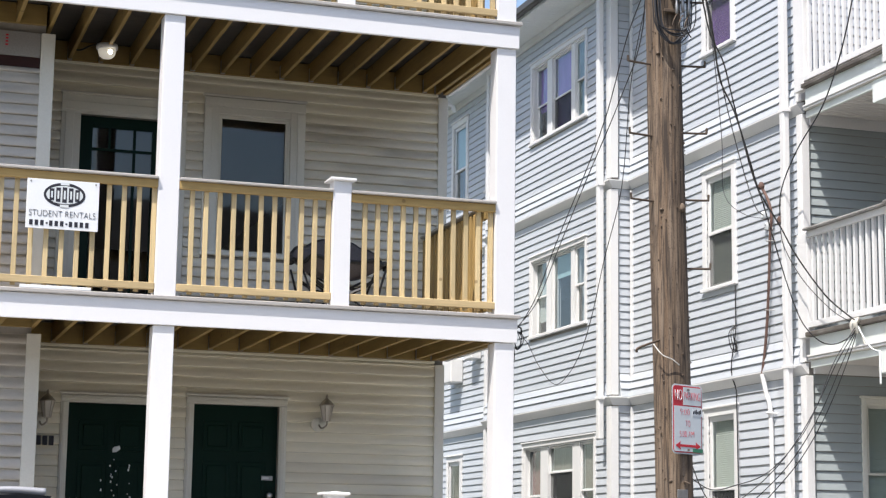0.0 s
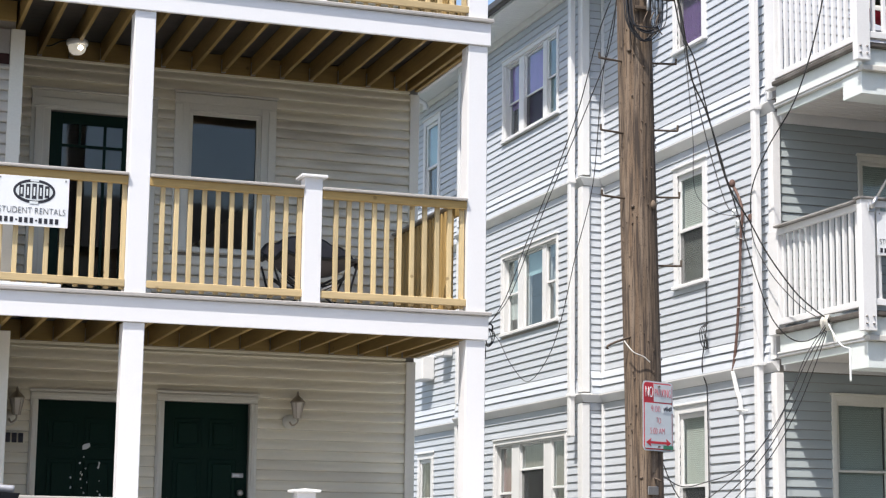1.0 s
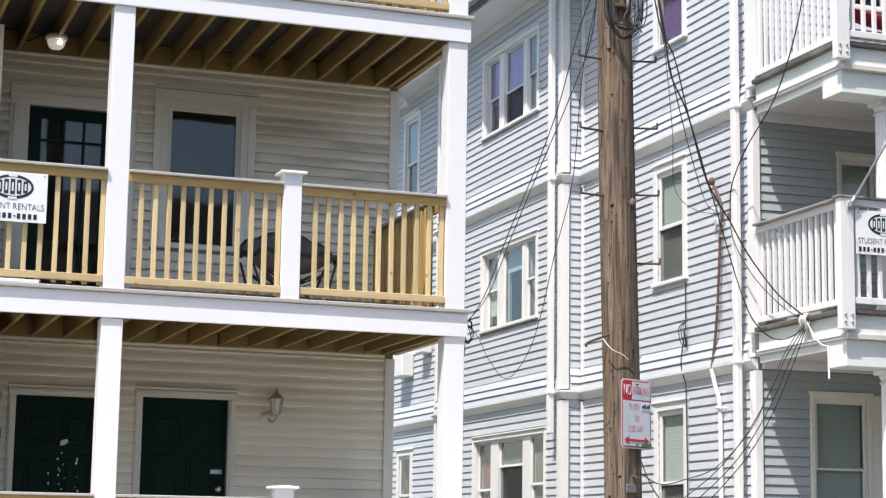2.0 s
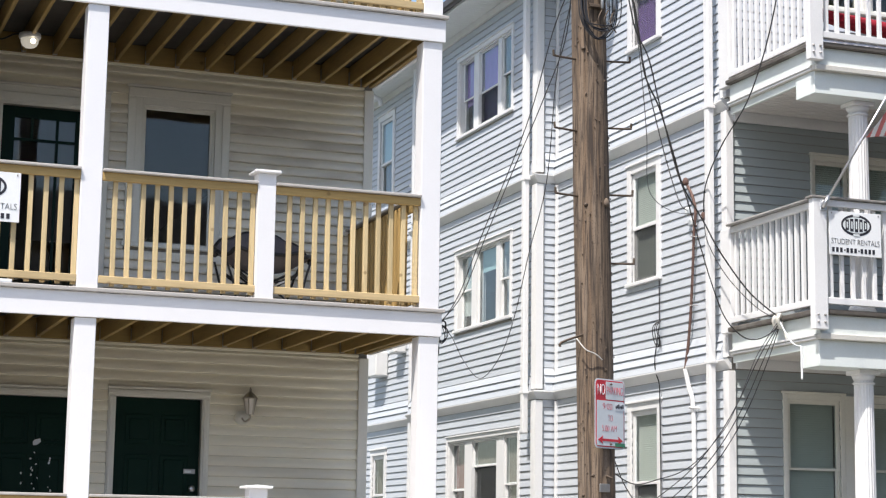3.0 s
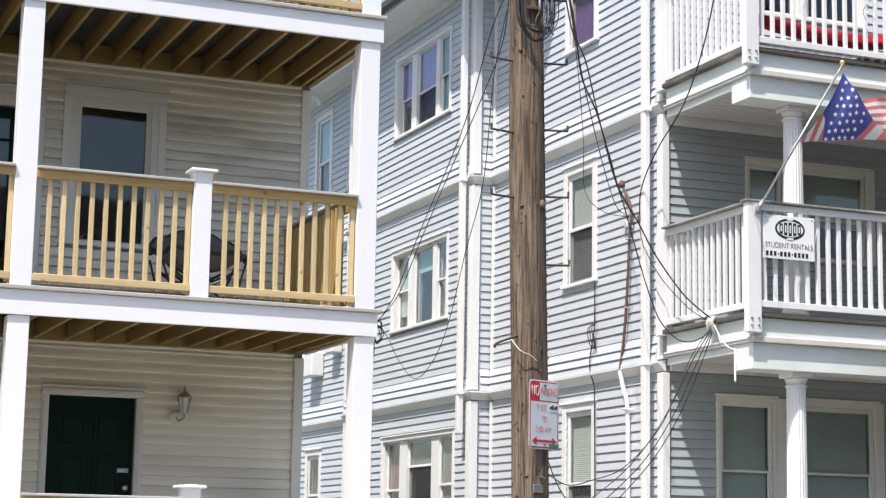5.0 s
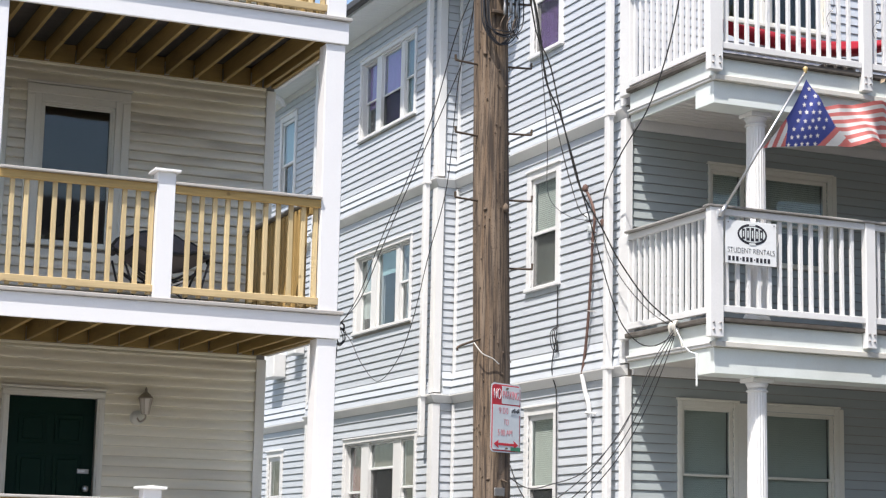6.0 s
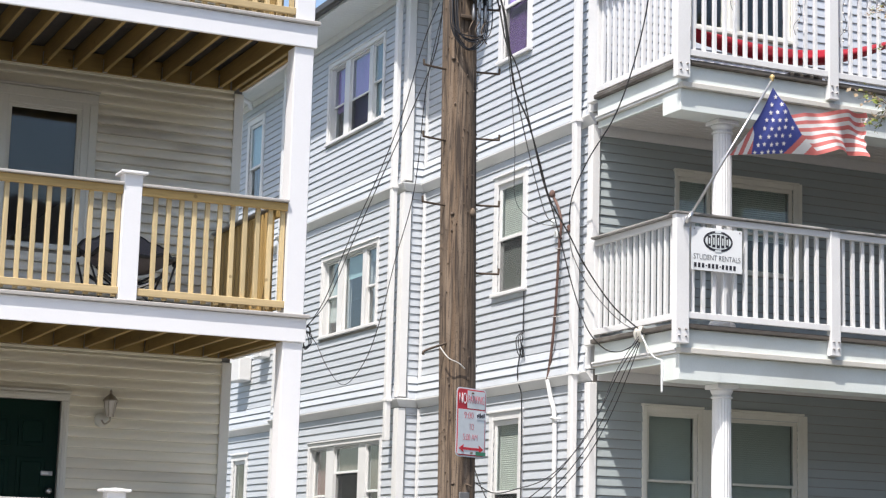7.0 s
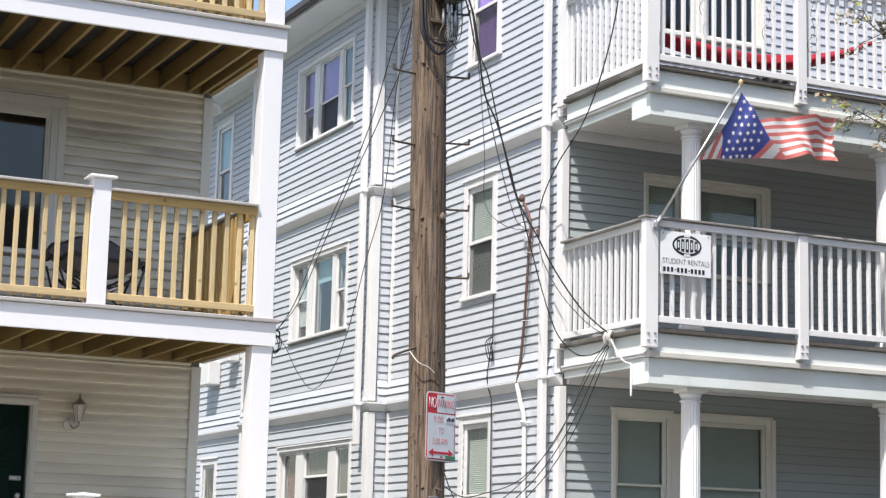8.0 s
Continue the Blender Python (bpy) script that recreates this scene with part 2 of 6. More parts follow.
# White board, its colour lowered for the dim corner under the joists.
BOARD_SHADED = shader("shaded_white_board", (0.33, 0.315, 0.295), 0.8, vary=0.12, stain=(0.25, 0.24, 0.22), stain_amount=0.5)
CAR_GREY = shader("grey_car_trim", (0.42, 0.42, 0.43), 0.3, metal=0.4, vary=0.05, bump=0)
PAVED = shader("pale_concrete_yard", (0.54, 0.525, 0.485), 0.85, vary=0.15, fine=60, coarse=0.5, stain=(0.3, 0.29, 0.26), stain_amount=0.4, bump=0.4)
CAR_GLASS = shader("dark_car_glass", (0.01, 0.012, 0.014), 0.05, vary=0.0, bump=0)
RUBBER = shader("tyre_rubber", (0.02, 0.02, 0.02), 0.85)
BARK = shader("bark", (0.16, 0.12, 0.085), 0.9, vary=0.4, stretch=(1, 1, 0.2), bump=0.6)
LEAF = shader("young_leaf", (0.17, 0.20, 0.04), 0.6, vary=0.35, tone=0.5)
DARK_RED = shader("dark_red_board", (0.03, 0.007, 0.006), 0.8, vary=0.3)

# ---------------------------------------------------------------- building tools
ORIGIN = {}


def thing(name, base, label, category, group="", kind=""):
    """An empty at the thing's base, which parents its parts."""
    ob = new(name)
    ob.location = base
    ob.empty_display_size = 0.3
    ORIGIN[ob.name] = Vector(base)
    return tagged(ob, label, category, group, kind)


def link_mesh(name, me, materials, parent, at, label="", kind=""):
    for m in materials:
        if m.name not in me.materials:
            me.materials.append(m)
    ob = new(name, me)
    ORIGIN[ob.name] = Vector(at)
    if parent:
        ob.parent = parent
        ob.location = Vector(at) - ORIGIN[parent.name]
    else:
        ob.location = at
    return tagged(ob, label, kind=kind)


def part(name, bm, material, parent, label="", smooth=False, kind=""):
    """Links a bmesh in world coordinates as one mesh object under a thing or a part."""
    lo = Vector([min(v.co[i] for v in bm.verts) for i in range(3)])
    hi = Vector([max(v.co[i] for v in bm.verts) for i in range(3)])
    at = (lo + hi) / 2
    bmesh.ops.translate(bm, vec=-at, verts=bm.verts)
    me = bpy.data.meshes.new(name)
    if smooth:
        for fc in bm.faces:
            fc.smooth = True
    bm.to_mesh(me)
    bm.free()
    mats = material if isinstance(material, (list, tuple)) else [material]
    return link_mesh(name, me, mats, parent, at, label, kind)


def box(bm, x0, x1, y0, y1, z0, z1, bev=0.0, mi=0):
    vs = [bm.verts.new((x, y, z)) for z in (z0, z1) for y in (y0, y1) for x in (x0, x1)]
    fs = [bm.faces.new([vs[i] for i in q]) for q in ((0, 2, 3, 1), (4, 5, 7, 6), (0, 1, 5, 4), (2, 6, 7, 3), (0, 4, 6, 2), (1, 3, 7, 5))]
    for q in fs:
        q.material_index = mi
    if bev:
        es = list({e for q in fs for e in q.edges})
        bmesh.ops.bevel(bm, geom=es, offset=bev, segments=1, affect="EDGES", material=-1)
    return bm


def block(name, dims, material, parent, bev=0.004, label=""):
    return part(name, box(bmesh.new(), *dims, bev=bev), material, parent, label)


class Face:
    """A wall plane. u runs along it, v out of it, z up."""

    def __init__(self, axis, at):
        self.axis, self.at = axis, at

    def dims(self, u0, u1, v0, v1, z0, z1):
        if self.axis == "y":
            return (u0, u1, self.at - v1, self.at - v0, z0, z1)
        return (self.at - v1, self.at - v0, u0, u1, z0, z1)

    def co(self, u, v, z):
        return (u, self.at - v, z) if self.axis == "y" else (self.at - v, u, z)


def slab(face, u0, u1, z0, z1, depth, holes, material, parent, name="wall", label=""):
    """A wall with thickness, in one piece, with its openings going through it."""
    holes = [h for h in holes if h[0] < u1 and h[1] > u0]
    us = sorted({u0, u1, *[c for h in holes for c in h[:2] if u0 < c < u1]})
    zz = sorted({z0, z1, *[c for h in holes for c in h[2:] if z0 < c < z1]})
    bm = bmesh.new()
    grid = [[[bm.verts.new(face.co(u, v, z)) for z in zz] for u in us] for v in (0.0, -depth)]

    def solid(i, k):
        if not (0 <= i < len(us) - 1 and 0 <= k < len(zz) - 1):
            return False
        mu, mz = (us[i] + us[i + 1]) / 2, (zz[k] + zz[k + 1]) / 2
        return not any(h[0] < mu < h[1] and h[2] < mz < h[3] for h in holes)

    A, B = grid
    for i in range(len(us) - 1):
        for k in range(len(zz) - 1):
            if not solid(i, k):
                continue
            for g in (A, B):
                bm.faces.new((g[i][k], g[i + 1][k], g[i + 1][k + 1], g[i][k + 1]))
            for (di, dk), (p, q) in (((-1, 0), ((i, k), (i, k + 1))), ((1, 0), ((i + 1, k), (i + 1, k + 1))), ((0, -1), ((i, k), (i + 1, k))), ((0, 1), ((i, k + 1), (i + 1, k + 1)))):
                if not solid(i + di, k + dk):
                    bm.faces.new((A[p[0]][p[1]], A[q[0]][q[1]], B[q[0]][q[1]], B[p[0]][p[1]]))
    loose = [v for v in bm.verts if not v.link_faces]
    bmesh.ops.delete(bm, geom=loose, context="VERTS")
    bmesh.ops.recalc_face_normals(bm, faces=bm.faces)
    return part(name, bm, material, parent, label)


BOARDS = {}


def siding(face, u0, u1, zs, holes, material, parent, lip=0.014, bulge=False, name="siding_board"):
    """Lapped vinyl courses between the heights zs, each a board of its own, cut at the openings."""
    for z0, z1 in zip(zs, zs[1:]):
        spans = [(u0, u1)]
        bits = []
        for h in holes:
            if h[2] < z1 - 0.01 and h[3] > z0 + 0.01:
                spans = [s for a, b in spans for s in ((a, min(b, h[0])), (max(a, h[1]), b)) if s[1] - s[0] > 0.02]
                if h[3] < z1 - 0.012:
                    bits.append((max(u0, h[0]), min(u1, h[1]), h[3] - 0.002, z1))
        for a, b, low, high in [(a, b, z0, z1) for a, b in spans] + bits:
            key = (face.axis, round(b - a, 3), round(high - low, 3), lip)
            if key not in BOARDS:
                half, hh = (b - a) / 2, high - low
                if bulge:
                    prof = [(-0.004, 0.002), (lip * 0.7, 0.002), (lip * 0.95, 0.006), (lip, 0.012), (lip * 0.99, hh * 0.24), (lip * 0.93, hh * 0.38), (lip * 0.8, hh * 0.52), (lip * 0.6, hh * 0.66), (lip * 0.36, hh * 0.8), (lip * 0.15, hh * 0.92), (lip * 0.1, hh), (-0.004, hh)]
                else:
                    prof = [(-0.004, 0.006), (lip * 0.9, 0.006), (lip, 0.011), (lip * 0.55, hh * 0.6), (0.002, hh), (-0.004, hh)]
                f0 = Face(face.axis, 0.0)
                k = len(prof)
                vs = [f0.co(u, v, z) for u in (-half, half) for v, z in prof]
                fs = [(i, (i + 1) % k, k + (i + 1) % k, k + i) for i in range(k)] + [tuple(range(k))[::-1], tuple(range(k, 2 * k))]
                me = bpy.data.meshes.new(name)
                me.from_pydata(vs, [], fs)
                bm = bmesh.new()
                bm.from_mesh(me)
                bmesh.ops.recalc_face_normals(bm, faces=bm.faces)
                bm.to_mesh(me)
                bm.free()
                BOARDS[key] = me
            link_mesh(name, BOARDS[key], [material], parent, face.co((a + b) / 2, 0, low))


def tube(name, pts, r, material, parent=None, label="", category="", sides=8, taper=None):
    """A cable, rod or pipe that runs smoothly through a few points."""
    P = [Vector(p) for p in pts]
    dense = []
    for i in range(len(P) - 1):
        a, b, c, d = P[max(i - 1, 0)], P[i], P[i + 1], P[min(i + 2, len(P) - 1)]
        steps = 1 if len(P) == 2 else 8
        for k in range(steps):
            t = k / steps
            dense.append(0.5 * (2 * b + (c - a) * t + (2 * a - 5 * b + 4 * c - d) * t * t + (3 * b - a - 3 * c + d) * t ** 3))
    dense.append(P[-1])
    bm = bmesh.new()
    rings = []
    ref = Vector((0.31, 0.17, 0.94))
    for i, q in enumerate(dense):
        way = (dense[min(i + 1, len(dense) - 1)] - dense[max(i - 1, 0)]).normalized()
        side = way.cross(ref)
        side = side.normalized() if side.length > 1e-4 else way.orthogonal().normalized()
        up = side.cross(way)
        rad = r if taper is None else r + (taper - r) * i / (len(dense) - 1)
        rings.append([bm.verts.new(q + rad * (math.cos(g) * side + math.sin(g) * up)) for g in (2 * math.pi * s / sides for s in range(sides))])
    for A, B in zip(rings, rings[1:]):
        for s in range(sides):
            bm.faces.new((A[s], A[(s + 1) % sides], B[(s + 1) % sides], B[s]))
    bm.faces.new(rings[0][::-1])
    bm.faces.new(rings[-1])
    ob = part(name, bm, material, parent, label, smooth=True)
    if category:
        tagged(ob, label, category)
    return ob


def lathe(name, prof, at, material, parent, label="", sides=24, flutes=0.0, axis_lean=(0, 0)):
    """A turned form from rows of (radius, height)."""
    bm = bmesh.new()
    rings = []
    for r, z in prof:
        ring = []
        for s in range(sides):
            g = 2 * math.pi * s / sides
            rr = r - (flutes if (s % 2 and flutes) else 0)
            ring.append(bm.verts.new((at[0] + rr * math.cos(g) + axis_lean[0] * z, at[1] + rr * math.sin(g) + axis_lean[1] * z, at[2] + z)))
        rings.append(ring)
    for A, B in zip(rings, rings[1:]):
        for s in range(sides):
            bm.faces.new((A[s], A[(s + 1) % sides], B[(s + 1) % sides], B[s]))
    bm.faces.new(rings[0][::-1])
    bm.faces.new(rings[-1])
    return part(name, bm, material, parent, label, smooth=not flutes)


def lettering(name, text, size, place, turn, material, parent, width=None, label="", thin=0.0):
    """Raised flat letters in the built-in font, centred at a place; turn is about z."""
    cu = bpy.data.curves.new(name, "FONT")
    cu.body, cu.size, cu.extrude, cu.align_x, cu.align_y = text, size, 0.0012, "CENTER", "CENTER"
    cu.offset = -thin
    tmp = bpy.data.objects.new(name, cu)
    me = bpy.data.meshes.new_from_object(tmp)
    bpy.data.objects.remove(tmp)
    bpy.data.curves.remove(cu)
    xs = [v.co.x for v in me.vertices]
    k = width / (max(xs) - min(xs)) if width else 1.0
    me.transform(Matrix.Rotation(radians(turn), 4, "Z") @ Matrix.Rotation(radians(90), 4, "X") @ Matrix.Diagonal((k, 1, 1, 1)))
    me.name = name
    return link_mesh(name, me, [material], parent, place, label)

# ---------------------------------------------------------------- windows


def window(face, u0, u1, z0, z1, parent, casing=0.09, top=0.11, sill=True, wood=None, meet=None, blind=None, blind_to=None, inset=0.0, s=0.04, name="window", turn=0.0, screen=False, fixed=False):
    """A double-hung window: casing round the opening, two sashes with their panes, a sill and what hangs behind."""
    wood = wood or WHITE_OLD
    bm = bmesh.new()
    o = 0.03
    box(bm, *face.dims(u0 - casing, u0, -0.02, o, z0 - 0.03, z1 + top), bev=0.004)
    box(bm, *face.dims(u1, u1 + casing, -0.02, o, z0 - 0.03, z1 + top), bev=0.004)
    box(bm, *face.dims(u0, u1, -0.02, o - 0.002, z1, z1 + top), bev=0.004)
    box(bm, *face.dims(u0 - casing - 0.015, u1 + casing + 0.015, -0.02, o + 0.02, z1 + top, z1 + top + 0.025), bev=0.004)
    frame_ob = part(name, bm, wood, parent, "painted casing round the opening")
    if sill:
        part("sill", box(bmesh.new(), *face.dims(u0 - casing - 0.02, u1 + casing + 0.02, -0.12, 0.055, z0 - 0.045, z0), bev=0.006), wood, frame_ob)
    sashes(face, u0, u1, z0, z1, frame_ob, wood, meet, blind, blind_to, inset, s, turn, screen, fixed)
    return (u0, u1, z0, z1)


def sashes(face, u0, u1, z0, z1, frame_ob, wood, meet=None, blind=None, blind_to=None, inset=0.0, s=0.04, turn=0.0, screen=False, fixed=False):
    """The jambs, sashes and panes of one opening, and what hangs behind them."""
    bm = bmesh.new()
    for a, b in ((u0, u0 + 0.02), (u1 - 0.02, u1)):
        box(bm, *face.dims(a, b, -inset - 0.08, -0.0005, z0, z1))
    box(bm, *face.dims(u0 + 0.02, u1 - 0.02, -inset - 0.08, -0.0005, z1 - 0.02, z1))
    part("jamb", bm, wood, frame_ob)
    meet = meet or (z0 + z1) / 2
    for a, b, back in (((z0, z1 - 0.02, inset),) if fixed else ((z0, meet + 0.02, inset + 0.024), (meet - 0.02, z1 - 0.02, inset))):
        bm = bmesh.new()
        c, d = u0 + 0.02, u1 - 0.02
        box(bm, *face.dims(c, c + s, -back - 0.022, -back, a, b), bev=0.003)
        box(bm, *face.dims(d - s, d, -back - 0.022, -back, a, b), bev=0.003)
        box(bm, *face.dims(c + s, d - s, -back - 0.022, -back, a, a + s), bev=0.003)
        box(bm, *face.dims(c + s, d - s, -back - 0.022, -back, b - s, b), bev=0.003)
        sash = part("sash", bm, wood, frame_ob)
        bm = box(bmesh.new(), *face.dims(c + s, d - s, -back - 0.015, -back - 0.010, a + s, b - s))
        if turn:
            bmesh.ops.rotate(bm, cent=face.co((c + d) / 2, -back - 0.012, a), matrix=Matrix.Rotation(radians(turn), 3, "Z"), verts=bm.verts)
        part("pane", bm, PANE, frame_ob).visible_shadow = False
    if screen:
        part("insect_screen", box(bmesh.new(), *face.dims(u0 + 0.021, u1 - 0.021, -inset - 0.016, -inset - 0.014, z0 + 0.002, meet - 0.021)), SCREEN, frame_ob, "grey insect screen over the lower sash").visible_shadow = False
    if blind == "slats":
        bm = bmesh.new()
        z = z1 - 0.04
        while z > (blind_to or z0) + 0.02:
            p = [(u0 + 0.05, -inset - 0.053, z - 0.0115), (u1 - 0.05, -inset - 0.053, z - 0.0115), (u1 - 0.05, -inset - 0.065, z + 0.0105), (u0 + 0.05, -inset - 0.065, z + 0.0105)]
            vs = [bm.verts.new(face.co(*q)) for q in p] + [bm.verts.new(face.co(q[0], q[1], q[2] - 0.0015)) for q in p]
            for q in ((0, 1, 2, 3), (7, 6, 5, 4), (0, 4, 5, 1), (1, 5, 6, 2), (2, 6, 7, 3), (3, 7, 4, 0)):
                bm.faces.new([vs[i] for i in q])
            z -= 0.024
        part("blind", bm, SLAT, frame_ob, "closed white slatted blind", kind="stuff")
    elif blind:
        bm = bmesh.new()
        n = 28
        zb = blind_to or z0
        rows = []
        for z in (zb, z1 - 0.03):
            rows.append([[bm.verts.new(face.co(u0 + 0.03 + (u1 - u0 - 0.06) * i / n, -inset - 0.062 + e + (0.012 * math.sin(i * 1.9) if blind is not BLIND_PALE else 0), z)) for i in range(n + 1)] for e in (0, -0.004)])
        for i in range(n):
            for q in ((rows[0][0][i], rows[0][0][i + 1], rows[1][0][i + 1], rows[1][0][i]), (rows[0][1][i + 1], rows[0][1][i], rows[1][1][i], rows[1][1][i + 1])):
                bm.faces.new(q)
        part("curtain", bm, blind, frame_ob, "hanging cloth behind the pane")


def window_bank(face, row, parent, hangings, wood=None):
    """Three lights in one casing, with broad mullions, one head, one sill, and sashes set well back."""
    wood = wood or WHITE_OLD
    a, b, z0, z1 = row[0][0], row[-1][1], row[0][2], row[0][3]
    bm = bmesh.new()
    box(bm, *face.dims(a - 0.06, a, -0.02, 0.03, z0 - 0.03, z1 + 0.06), bev=0.004)
    box(bm, *face.dims(b, b + 0.06, -0.02, 0.03, z0 - 0.03, z1 + 0.06), bev=0.004)
    box(bm, *face.dims(a, b, -0.02, 0.028, z1, z1 + 0.06), bev=0.004)
    bank = part("window", bm, wood, parent, "white casing round three lights")
    part("head_cap", box(bmesh.new(), *face.dims(a - 0.07, b + 0.07, -0.02, 0.045, z1 + 0.061, z1 + 0.08), bev=0.004), wood, bank)
    part("sill", box(bmesh.new(), *face.dims(a - 0.075, b + 0.075, -0.14, 0.05, z0 - 0.045, z0), bev=0.006), wood, bank)
    for p, q in zip(row, row[1:]):
        part("mullion", box(bmesh.new(), *face.dims(p[1] + 0.001, q[0] - 0.001, -0.155, -0.002, z0 + 0.001, z1 - 0.001), bev=0.004), wood, bank)
    for (u0, u1, za, zb), (hung, to, meet, netted, fixed), back in zip(row, hangings, (0.02, 0.035, 0.055)):
        sashes(face, u0, u1, za, zb, bank, wood, meet, hung, to, back, 0.026, 0.0, netted, fixed)


def courses(z0, z1, step):
    n = max(1, round((z1 - z0) / step))
    return [z0 + (z1 - z0) * i / n for i in range(n + 1)]


# Darker copy of the upright pine, holding the end railing's shade.
PINE_SHADED = shader("shaded_pine_upright", (0.40, 0.265, 0.095), 0.65, vary=0.25, fine=40, coarse=3, stretch=(1, 1, 0.12), tone=0.45, knots=2.5)
# Ledger pine takes the same under-deck shade into its colour.
LEDGER = shader("shaded_pine_ledger", (0.275, 0.185, 0.06), 0.65, vary=0.25, fine=40, coarse=3, stretch=(0.12, 1, 1), tone=0.35, knots=4.2)

# ---------------------------------------------------------------- the ground
ground = part("ground", box(bmesh.new(), -400, 400, -300, 500, -1.0, -0.15), EARTH, None, "dry grass and earth reaching the horizon", kind="structure")
road = part("road", box(bmesh.new(), -200, 200, 1.2, 10.0, -0.6, -0.12), ASPHALT, None, "worn grey asphalt street", kind="structure")
pavement = part("pavement", box(bmesh.new(), -200, 200, 10.16, 13.0, -0.6, 0.0), CONCRETE, None, "concrete pavement beside the street", kind="structure")
pavement_near = part("pavement", box(bmesh.new(), -200, 200, -2.5, 1.04, -0.6, 0.0), CONCRETE, None, "concrete pavement where one stands to look", kind="structure")
for y0 in (1.04, 10.0):
    part("kerb", box(bmesh.new(), -200, 200, y0, y0 + 0.16, -0.6, 0.01, bev=0.02), CONCRETE, None, "pale concrete kerb along the street", kind="structure")
# Unseen ground; its pale and dark tones set the light bounced into each porch.
part("driveway", box(bmesh.new(), 6.3, 9.4, 13.0, 40.0, -0.6, 0.004), PAVED, None, "concrete drive between the two houses", kind="structure")
part("front_yard", box(bmesh.new(), -12.0, 6.28, 13.02, 30.0, -0.6, 0.02), PAVED, None, "pale concrete yard in front of the white house", kind="structure")
part("front_yard", box(bmesh.new(), 9.42, 18.38, 13.02, 30.0, -0.6, 0.02), EARTH, None, "earth yard in front of the blue house", kind="structure")

# ---------------------------------------------------------------- the white house with timber porches
H1 = thing("porch_house", (2.0, 18.2, 0.02), "warm-white vinyl house with stacked timber porches, white beams", "house")
F1, WALL1 = Face("y", 18.2), 18.2
FB = Face("y", 17.03)
X_END = 5.955
LEVEL = 2.78
DOOR_UP = (2.19, 3.04, 3.83, 5.86)
WIN_UP = (3.555, 4.29, 4.585, 5.98)
DOOR_A, DOOR_B = (2.20, 3.05, 1.05, 3.04), (3.405, 4.256, 1.05, 3.07)
holes1 = [DOOR_UP, WIN_UP, DOOR_A, DOOR_B]
wall1 = slab(F1, -6.0, X_END - 0.005, 0.02, 9.2, 0.16, holes1, PLASTER, H1, "front_wall")
block("side_wall", (X_END - 0.165, X_END - 0.005, 18.361, 30.0, 0.02, 9.2), VINYL_GREY, H1)
block("back_wall", (-6.0, X_END - 0.17, 29.8, 30.0, 0.02, 9.2), VINYL_GREY, H1)
block("side_wall", (-6.16, -6.0, 18.2, 30.0, 0.02, 9.2), VINYL_GREY, H1)
block("roof", (-6.5, X_END + 0.1, 15.9, 30.3, 9.42, 9.62), SHINGLE, H1, label="flat dark roof")
for zf in (0.7, 3.6, 6.4):
    block("floor_slab", (-5.99, X_END - 0.17, 18.37, 29.79, zf, zf + 0.2), PLASTER, H1)

lower = [3.53 - 0.1002 * k for k in range(24, -1, -1)] + [3.566]
upper = [5.962 - 0.0969 * k for k in range(22, -1, -1)] + [6.066, 6.17, 6.276, 6.35]
cut1 = [(o[0] - w, o[1] + w, o[2] - 0.05, o[3] + top + 0.024) for o, w, top in ((DOOR_UP, 0.192, 0.19), (WIN_UP, 0.152, 0.17), (DOOR_A, 0.077, 0.075), (DOOR_B, 0.077, 0.075))]
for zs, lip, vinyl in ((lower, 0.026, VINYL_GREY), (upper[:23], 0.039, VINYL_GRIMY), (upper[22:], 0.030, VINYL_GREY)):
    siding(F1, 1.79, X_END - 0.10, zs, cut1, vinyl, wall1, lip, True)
siding(F1, 1.79, X_END - 0.10, courses(6.62, 9.2, 0.108), [], VINYL_GREY, wall1, 0.028, True)
for a, b in ((1.05, 3.555), (3.83, 5.16), (5.162, 6.345), (6.62, 9.2)):
    block("corner_board", (X_END - 0.10, X_END, 18.154, 18.199, a, b), CREAM, H1)

for z in (3.567, 6.351):
    block("channel_trim", (1.79, X_END - 0.10, 18.168, 18.199, z, z + 0.026), VINYL_GREY, H1)

# the block beside the doors, which stands forward of the wall
bwall = slab(FB, -6.0, 1.70, 0.02, 9.2, 0.16, [], PLASTER, H1, "stair_wall")
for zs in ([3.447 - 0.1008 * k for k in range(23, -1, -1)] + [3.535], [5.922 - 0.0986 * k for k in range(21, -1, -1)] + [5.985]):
    siding(FB, -3.0, 1.66, zs, [], VINYL_DIRTY_SHADED, bwall, 0.034, True)
for a, b in ((1.05, 3.54), (3.83, 6.30)):
    block("corner_board", (1.66, 1.785, 16.99, 17.192, a, b), CREAM, H1)
block("board", (-3.0, 1.655, 17.005, 17.029, 6.072, 6.30), BOARD_SHADED, H1, label="white board under the joists, darkened for the shade there")
block("board", (-3.0, 1.655, 17.015, 17.029, 5.94, 6.07), DARK_RED, H1, label="dark red painted strip")
for k in range(4):
    block("stamp_mark", (1.34, 1.365, 17.002, 17.0045, 6.16 + 0.03 * k, 6.175 + 0.03 * k), SIGN_RED, H1, 0)


